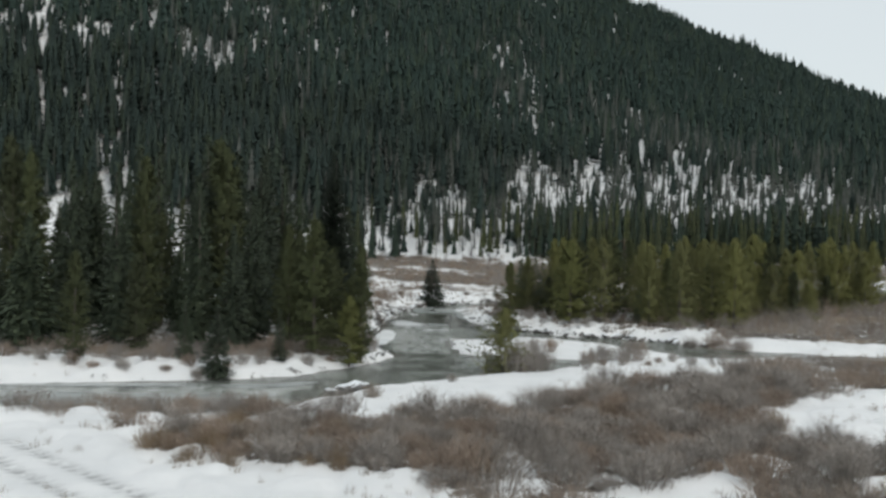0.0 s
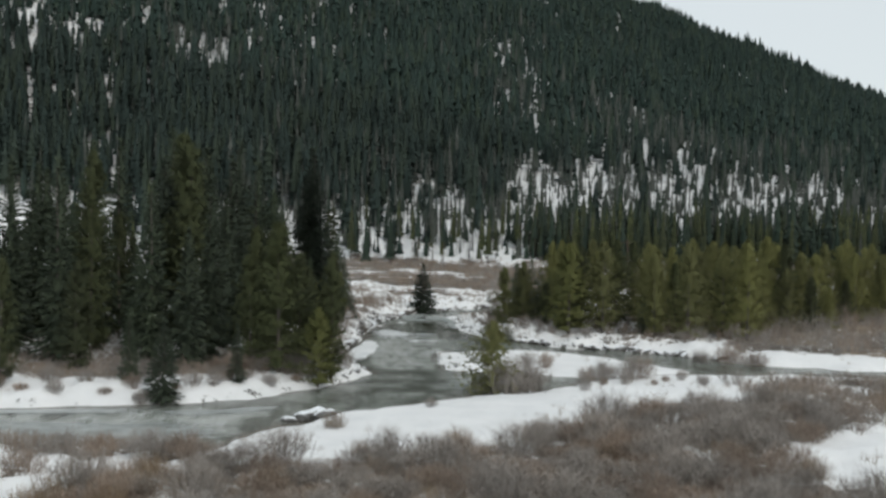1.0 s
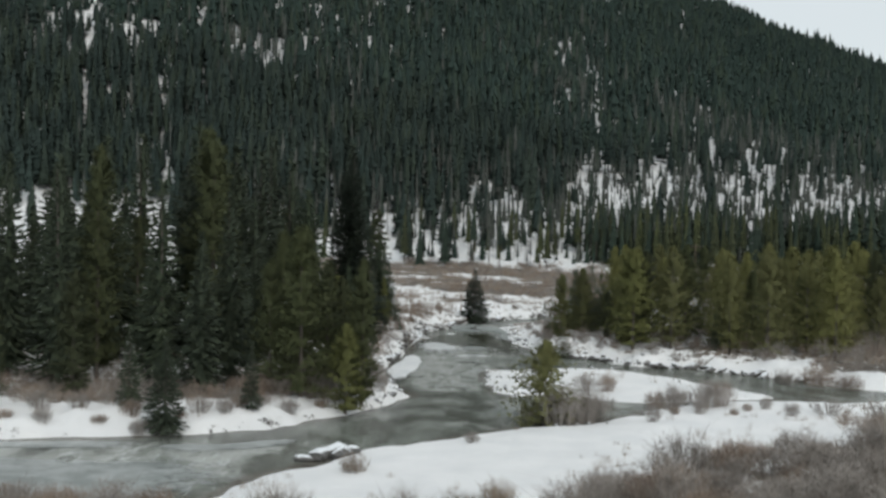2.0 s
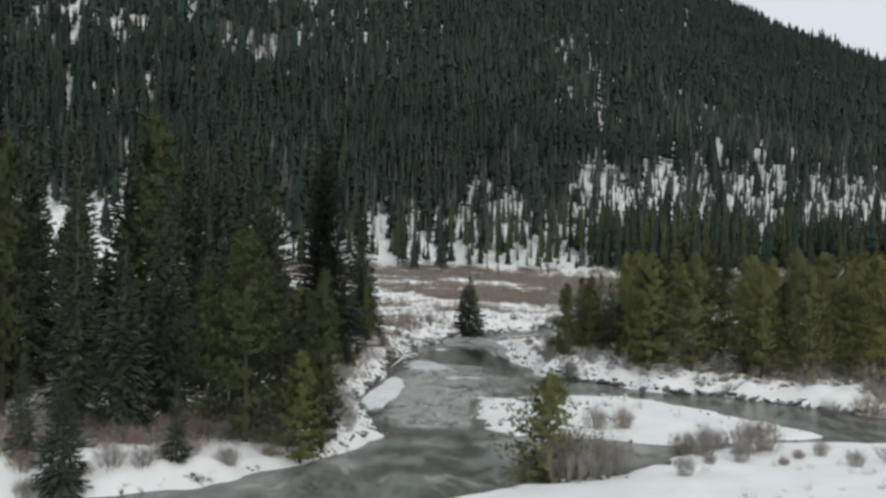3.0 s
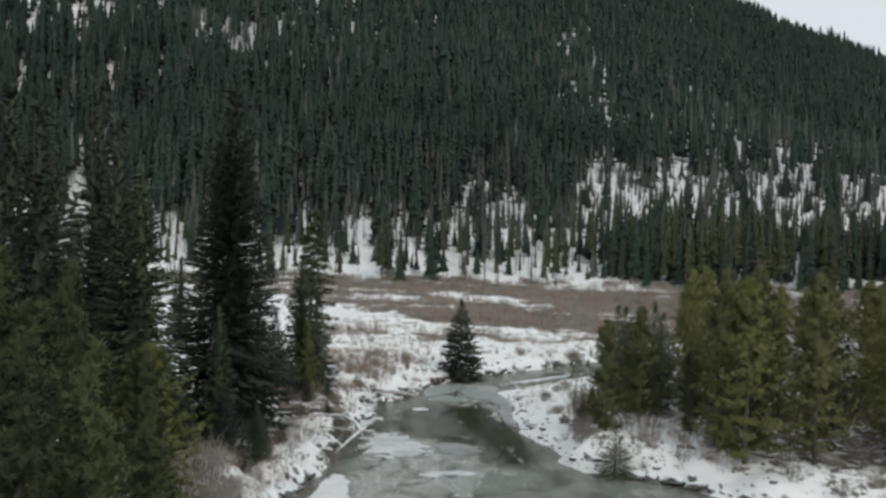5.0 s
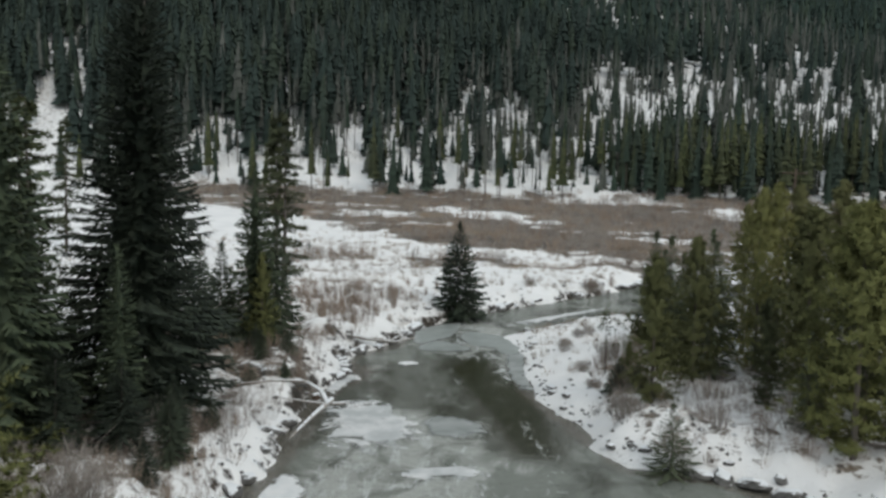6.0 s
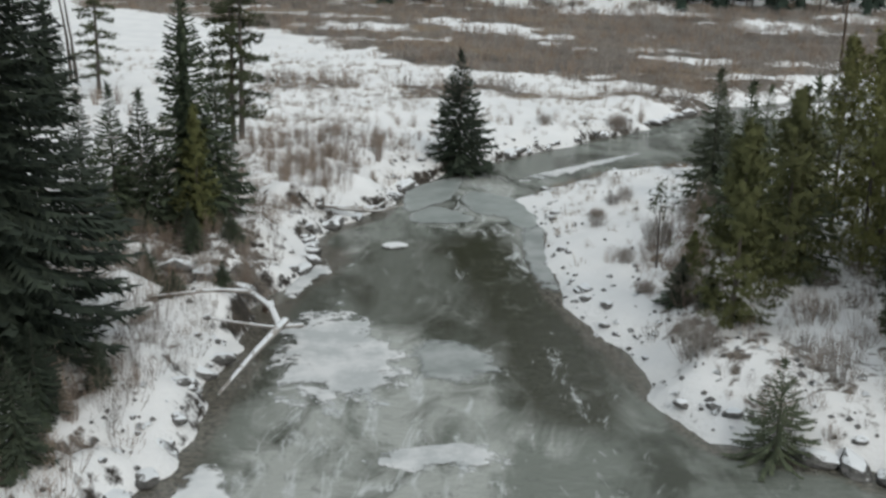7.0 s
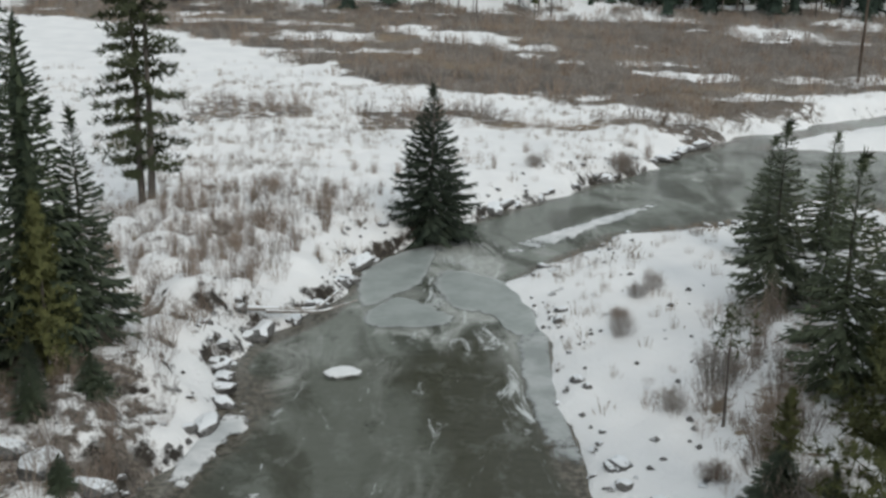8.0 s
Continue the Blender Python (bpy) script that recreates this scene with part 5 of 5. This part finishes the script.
TALL_GRASS = [mesh_of("grass_clump", *soup(willow_tris(430 + i, 150, 1.0, 0.8, 0.009, 2)), [GRASS]) for i in range(2)]
for i in range(46):
    x, y = grow.uniform(-11.5, -2.5), grow.uniform(38, 45)
    if i > 26:
        x, y = grow.uniform(-4, 16), grow.uniform(37, 60)
    ob = new("grass_clump", TALL_GRASS[i % 2])
    s = grow.uniform(0.6, 1.1)
    ob.matrix_world = Matrix.LocRotScale((x, y, height(x, y) - 0.04), Euler((0, 0, grow.uniform(0, 6.28))), (s, s, s * grow.uniform(0.8, 1.1)))
    tagged(ob, "clump of tall dry tan grass in the snow", "grass", "grass by the lane")

# far meadow brush and grass: uncountable
brush_stock = [as_stock(willow_tris(450 + i, 17, 1.15, 0.95, 0.022, 4, False), i % 2) for i in range(5)]
spots = np.array(ragged(((-62, 120), (158, 246)), 16000, 1.25, 55, 0.4))
v, f, w, nv = scattered(brush_stock, spots[:, 0], spots[:, 1], ground(spots[:, 0], spots[:, 1]), rng.uniform(0.6, 1.25, len(spots)), rng)
tagged(new("meadow_brush", mesh_of("meadow_brush", v, f, [WILLOW, REDWILLOW], w)), "brown low willow brush over the far meadow", "brush", kind="stuff")
grass_stock = [as_stock(willow_tris(470 + i, 10, 0.5, 0.35, 0.012, 1, False), 0) for i in range(3)]
cx, cy = rng.uniform(-34, 34, 9000), rng.uniform(34, 185, 9000)
okay = (to_water(cx, cy) > 0.35) & (rng.uniform(size=9000) < 0.12 + 0.75 * step(field(cx, cy, 3.5, 71) * 0.6 + field(cx, cy, 11, 72) * 0.5, 0.55, 0.8)) & ((inside_by(cx, cy, FRONT_BAR) > -1.5) | (rng.uniform(size=9000) < 0.5))
hx, hy = rng.uniform(-20, 18, 5200), rng.uniform(118, 172, 5200)
more = (to_water(hx, hy) > 0.3) & (rng.uniform(size=5200) < 0.1 + 0.9 * step(field(hx, hy, 2.2, 73) * 0.6 + field(hx, hy, 8, 74) * 0.5, 0.52, 0.75))
cx, cy = np.r_[cx[okay], hx[more]], np.r_[cy[okay], hy[more]]
v, f, w, nv = scattered(grass_stock, cx, cy, ground(cx, cy) - 0.03, rng.uniform(0.5, 1.1, len(cx)), rng)
tagged(new("grass", mesh_of("grass", v, f, [GRASS], w)), "dry brown grass tufts through the snow", "grass", kind="stuff")


# ---- ice, logs, rocks, poles ----
def ice_sheet(corners, seed, mat, label, thick=0.05):
    """A floe with a wavering, frayed edge."""
    p = np.array(corners, float)
    n = len(p)
    rnd = np.random.default_rng(seed)
    jag = 0.015 * float(np.ptp(p, 0).min())
    pts = []
    for i in range(n):
        a, b, c, d = p[i - 1], p[i], p[(i + 1) % n], p[(i + 2) % n]
        for s in np.linspace(0, 1, 9)[:-1]:
            pts.append(0.5 * (2 * b + (c - a) * s + (2 * a - 5 * b + 4 * c - d) * s * s + (3 * b - a - 3 * c + d) * s ** 3) + rnd.normal(size=2) * jag)
    pts = np.array(pts)
    mid, m = pts.mean(0), len(pts)
    bm = bmesh.new()
    inner = bm.verts.layers.float.new("inner")
    last = None
    for k in (1.14, 1.0, 0.9, 0.78, 0.62, 0.44):
        row = []
        for q in mid + (pts - mid) * k:
            v = bm.verts.new((q[0], q[1], float(water_level(q[1])) + 0.008 + thick * (1 - math.exp(-(1.14 - k) * 9))))
            v[inner] = 1.14 - k
            row.append(v)
        if last:
            for i in range(m):
                bm.faces.new((last[i - 1], last[i], row[i], row[i - 1]))
        last = row
    bm.faces.new(last)
    bmesh.ops.recalc_face_normals(bm, faces=bm.faces)
    me = bpy.data.meshes.new("ice_sheet")
    bm.to_mesh(me)
    bm.free()
    me.materials.append(mat)
    return tagged(new("ice_sheet", me), label, "ice", "ice on the river")


WHITE, WET, PALE = "white snow-covered ice shelf along the river bank", "grey wet ice sheet on the river", "smooth pale grey ice plate in the river"
ice_sheet([(-6.2, 97.4), (-5.9, 100.1), (-5.9, 102.4), (-5.4, 103.2), (-4.8, 102.0), (-4.5, 99.9), (-4.3, 97.6), (-4.5, 92.5), (-5.2, 89), (-6.4, 92.5)], 1, SNOWICE, WHITE, 0.12)
ice_sheet([(-5.6, 110.6), (-5.3, 113.2), (-4.1, 114.1), (-2.6, 111.8), (-1.6, 108.8), (-2.7, 107.0), (-4.5, 107.2)], 2, MOTTLED, "patchy white snow on river ice", 0.06)
ice_sheet([(-1.7, 111.0), (-0.3, 111.5), (0.9, 110.1), (0.5, 108.9), (-1.1, 108.7)], 3, ICE, WET)
ice_sheet([(-2.0, 104.1), (-1.2, 104.7), (0.3, 105.1), (1.0, 104.2), (-0.5, 103.7)], 4, MOTTLED, "patchy white snow on river ice", 0.05)
ice_sheet([(-3.6, 129.9), (-2.6, 132.4), (-1.1, 133.7), (-1.4, 129.4), (-2.2, 127.9), (-3.2, 126.6)], 6, PLATE, PALE)
ice_sheet([(-0.9, 129.4), (-0.4, 130.8), (1.5, 129.6), (2.2, 127.9), (2.5, 124.2), (1.5, 124.6), (1.0, 126.1), (-0.3, 126.8)], 7, PLATE, PALE)
ice_sheet([(-3.0, 125.8), (-2.2, 127.6), (-1.1, 126.9), (-0.2, 125.7), (-1.0, 124.9), (-2.7, 124.8)], 8, PLATE, PALE)
ice_sheet([(2.6, 125.5), (2.6, 120.1), (2.9, 116.4), (2.2, 116.6), (1.8, 120.0), (1.7, 124.1)], 9, ICE, WET)
ice_sheet([(-3.7, 121.0), (-3.4, 121.4), (-3.0, 121.45), (-2.65, 121.1), (-2.95, 120.8), (-3.4, 120.7)], 17, SNOWICE, "rounded snow-capped ice hump in the river", 0.16)
ice_sheet([(-6.3, 115.2), (-6.1, 117), (-5.6, 118.9), (-5.1, 118.2), (-5.5, 116.6), (-5.9, 115)], 15, MOTTLED, "patchy white snow on river ice", 0.08)
ice_sheet([(2.4, 134.6), (5.2, 138.0), (8.2, 141), (8.0, 140.2), (5.6, 137), (2.8, 133.9)], 10, MOTTLED, "patchy white snow on river ice", 0.04)


ice_sheet([(-30, 54.6), (-23, 55.6), (-15, 54.4), (-10.4, 54.4), (-9.4, 57), (-9.0, 59.6), (-12, 61.6), (-18, 61.0), (-24, 61.4), (-31, 60.4)], 12, ICE, WET)
ice_sheet([(-13, 63.4), (-9.4, 64.6), (-7.4, 66.8), (-8.6, 67.0), (-11, 65.4), (-14, 64.6)], 13, ICE, WET)
ice_sheet([(-27, 62.4), (-20, 63.0), (-15, 64.2), (-16, 65.2), (-22, 64.2), (-28, 63.2)], 14, ICE, WET)


def log(points, radius, label="weathered fallen log dusted with snow"):
    pts = np.array([(x, y, max(z, height(x, y) + 0.6 * radius)) for x, y, z in points])
    t = np.linspace(0, len(pts) - 1, 6 * len(pts))
    p = np.stack([np.interp(t, np.arange(len(pts)), pts[:, i]) for i in range(3)], 1)
    p[1:-1] = (p[:-2] + p[1:-1] + p[2:]) / 3
    r = radius * (1 - 0.65 * np.linspace(0, 1, len(p)))
    v, f = tubes(p[None], r[None], 7)
    return tagged(new("log", mesh_of("log", v, f, [DRIFT], smooth=True)), label, "log")


log([(-5.4, 110.5, 0.75), (-5.8, 111.2, 1.15), (-6.6, 112.0, 1.35), (-7.5, 111.9, 1.2), (-9.6, 111.5, 1.05)], 0.12)
log([(-5.3, 110.7, 0.95), (-5.7, 108.6, 0.8), (-6.1, 106.4, 0.55)], 0.12)
log([(-4.8, 110.8, 0.8), (-5.6, 110.4, 0.85), (-7.4, 110.4, 1.05)], 0.07)
log([(-6.4, 123.9, 1.1), (-4.5, 124.9, 0.75), (-3.9, 126.8, 0.85)], 0.09)
log([(-5.9, 124.1, 0.95), (-4.3, 125.0, 0.65), (-3.3, 125.9, 0.75)], 0.08)

for x, y, h, lean in ((-31.1, 158.4, 9.0, -0.13), (-30.7, 158.6, 8.4, -0.09)):
    me = trunk_mesh("bare_trunk", np.random.default_rng(int(10 * h)), h, 0.16, lean)
    ob = tagged(new("bare_trunk", me), "leaning bare dead trunk in the snowy meadow", "dead tree", "dead trees")
    ob.location = (x, y, height(x, y))
snag = new("snag")
snag.location = (6.1, 116.8, height(6.1, 116.8))
part("trunk", trunk_mesh("trunk", np.random.default_rng(7), 2.6, 0.05), snag)
part("crown", mesh_of("crown", *soup(tufts(np.random.default_rng(8), np.random.default_rng(9).normal(size=(40, 3)) * (0.22, 0.22, 0.3) + (0, 0, 2.4), np.full(40, 0.2), 8, 0.1)), [DARKPINE]), snag)
tagged(snag, "thin bare young pine with a small green top", "pine")

bm = bmesh.new()
bmesh.ops.create_cone(bm, cap_ends=True, segments=11, radius1=0.32, radius2=0.17, depth=1.1)
bmesh.ops.subdivide_edges(bm, edges=[e for e in bm.edges if abs(e.verts[0].co.z - e.verts[1].co.z) > 0.5], cuts=3)
for v in bm.verts:
    k = 1 + 0.5 * noise.noise(v.co * 2.6)
    v.co = Vector((v.co.x * k + 0.08 * v.co.z, v.co.y * k, v.co.z + (0.35 * noise.noise(v.co * 6) if v.co.z > 0.5 else 0)))
stump = bpy.data.meshes.new("tree_stump")
bm.to_mesh(stump)
bm.free()
stump.materials.append(STUMPWOOD)
ob = tagged(new("tree_stump", stump), "broken reddish brown tree stump on the bank", "stump")
ob.location, ob.scale = (-6.45, 113.6, height(-6.45, 113.6) + 0.2), (1, 1, 0.75)


def rock_mesh(seed):
    bm = bmesh.new()
    bmesh.ops.create_icosphere(bm, subdivisions=2, radius=1)
    for v in bm.verts:
        k = 1 + 0.35 * noise.noise(v.co * 1.3 + Vector((seed * 3.1, 0, 0))) + 0.12 * noise.noise(v.co * 3 + Vector((0, seed, 0)))
        v.co = Vector((v.co.x * k * 1.15, v.co.y * k * 0.9, v.co.z * k * 0.6))
    me = bpy.data.meshes.new("rock")
    bm.to_mesh(me)
    bm.free()
    me.materials.append(ROCK)
    return me


ROCKS = [rock_mesh(i) for i in range(6)]
rx, ry = np.random.default_rng(91).uniform(-9, 14, 9000), np.random.default_rng(92).uniform(72, 150, 9000)
edge = to_water(rx, ry)
count = 0
for x, y, d in zip(rx, ry, edge):
    if -0.25 < d < 0.9 and count < 220:
        count += 1
        s = 0.08 + 0.18 * grow.random() ** 2.5
        ob = new("rock", ROCKS[grow.randrange(6)])
        ob.matrix_world = Matrix.LocRotScale((x, y, height(x, y) + 0.12 * s), Euler((grow.uniform(-0.3, 0.3), grow.uniform(-0.3, 0.3), grow.uniform(0, 6.28))), (s, s, s))
        tagged(ob, "dark river rock with a snow cap on the bank", "rock", "rocks along the river")


for x, y, k in ((-6.1, 63.2, 0.55), (-5.4, 63.6, 0.7), (-4.7, 64.0, 0.5), (-5.0, 63.2, 0.45), (-6.6, 62.6, 0.35), (-8.4, 113.6, 0.55), (-7.4, 113.2, 0.4), (-9.4, 113.9, 0.4)):
    ob = new("boulder", ROCKS[int(10 * k) % 6])
    ob.matrix_world = Matrix.LocRotScale((x, y, max(float(water_level(y)), height(x, y)) + 0.25 * k), Euler((0.1, -0.15, 9 * k)), (1.25 * k, k, k))
    tagged(ob, "snow-capped grey boulder by the water", "rock", "boulders in the river")

bank = random.Random(66)
bx, by = np.random.default_rng(93).uniform(-9, 30, 30000), np.random.default_rng(94).uniform(86, 158, 30000)
bd = to_water(bx, by)
made = []
for x, y, d in zip(bx, by, bd):
    side = x > 8 and 88 < y < 105 and y > 109 - 0.62 * x or x < -2 and 117 < y < 131 or 1 < x < 15 and 139 < y < 157 or -9 < x < -5 and 96 < y < 110
    if not side or not 0.0 < d < 0.45 or any((x - a) ** 2 + (y - b) ** 2 < 0.5 for a, b in made):
        continue
    made.append((x, y))
    k = bank.uniform(0.22, 0.5)
    ob = new("bank_rock", ROCKS[bank.randrange(6)])
    ob.matrix_world = Matrix.LocRotScale((x, y, float(water_level(y)) + 0.35 * k), Euler((bank.uniform(-0.4, 0.4), bank.uniform(-0.4, 0.4), bank.uniform(0, 6.28))), (k * 1.3, k, k * 0.9))
    tagged(ob, "dark rock under the snowy overhang of the bank", "rock", "rocks under the cut bank")
    if len(made) >= 110:
        break

chip = np.array([(1, 0, 0), (0, 1, 0), (-1, 0, 0), (0, -1, 0), (0, 0, 0.8), (0, 0, -0.6)], float)
sides = np.array([(0, 1, 4), (1, 2, 4), (2, 3, 4), (3, 0, 4), (1, 0, 5), (2, 1, 5), (3, 2, 5), (0, 3, 5)])
pebbles = [(chip[sides] * np.random.default_rng(600 + i).uniform(0.6, 1.2, (6, 3))[sides], np.zeros(8)) for i in range(4)]
px, py = np.random.default_rng(95).uniform(-9, 22, 26000), np.random.default_rng(96).uniform(72, 156, 26000)
pd = to_water(px, py)
okay = (pd > -0.1) & (np.random.default_rng(97).uniform(size=26000) < 0.5 * np.exp(-np.maximum(pd, 0) / 1.1) * step(field(px, py, 1.8, 98), 0.3, 0.7)) & (inside_by(px, py, FRONT_BAR) > 0)
sx, sy = np.random.default_rng(101).uniform(1, 9, 2600), np.random.default_rng(102).uniform(104, 132, 2600)
sd = to_water(sx, sy)
more = (sd > 0.1) & (np.random.default_rng(103).uniform(size=2600) < 0.45 * np.exp(-sd / 1.8) * step(field(sx, sy, 1.3, 104), 0.35, 0.65))
px, py = np.r_[px[okay], sx[more]], np.r_[py[okay], sy[more]]
v, f, w, nv = scattered(pebbles, px, py, ground(px, py) + 0.015, 0.05 + 0.11 * np.random.default_rng(98).uniform(size=len(px)) ** 1.6, np.random.default_rng(99))
tagged(new("bank_stones", mesh_of("bank_stones", v, f, [ROCK], w)), "small dark stones along the snowy water's edge", "stones", kind="stuff")


def pole(x, y, h):
    z = height(x, y)
    thing = new("utility_pole")
    thing.location = (x, y, z)
    shaft = tubes(np.array([[(0, 0, -0.4), (0, 0, h * 0.5), (0, 0, h)]], float), np.array([[0.13, 0.11, 0.09]]), 10)
    part("pole", mesh_of("pole", *shaft, [POLEWOOD], smooth=True), thing)
    arm = tubes(np.array([[(-1.3, 0.14, h - 0.5), (1.3, 0.14, h - 0.5)]], float), np.full((1, 2), 0.07), 4)
    crossarm = part("crossarm", mesh_of("crossarm", *arm, [POLEWOOD]), thing)
    for ix in (-1.15, 0.0, 1.15):
        knob = tubes(np.array([[(ix, 0.14, h - 0.45), (ix, 0.14, h - 0.28)]], float), np.array([[0.05, 0.035]]), 8)
        part("insulator", mesh_of("insulator", *knob, [ROCK], smooth=True), crossarm)
    return tagged(thing, "dark brown wooden utility pole with a crossarm", "utility pole")


pole(31.6, 180, 8.0)
pole(83, 200, 8.0)
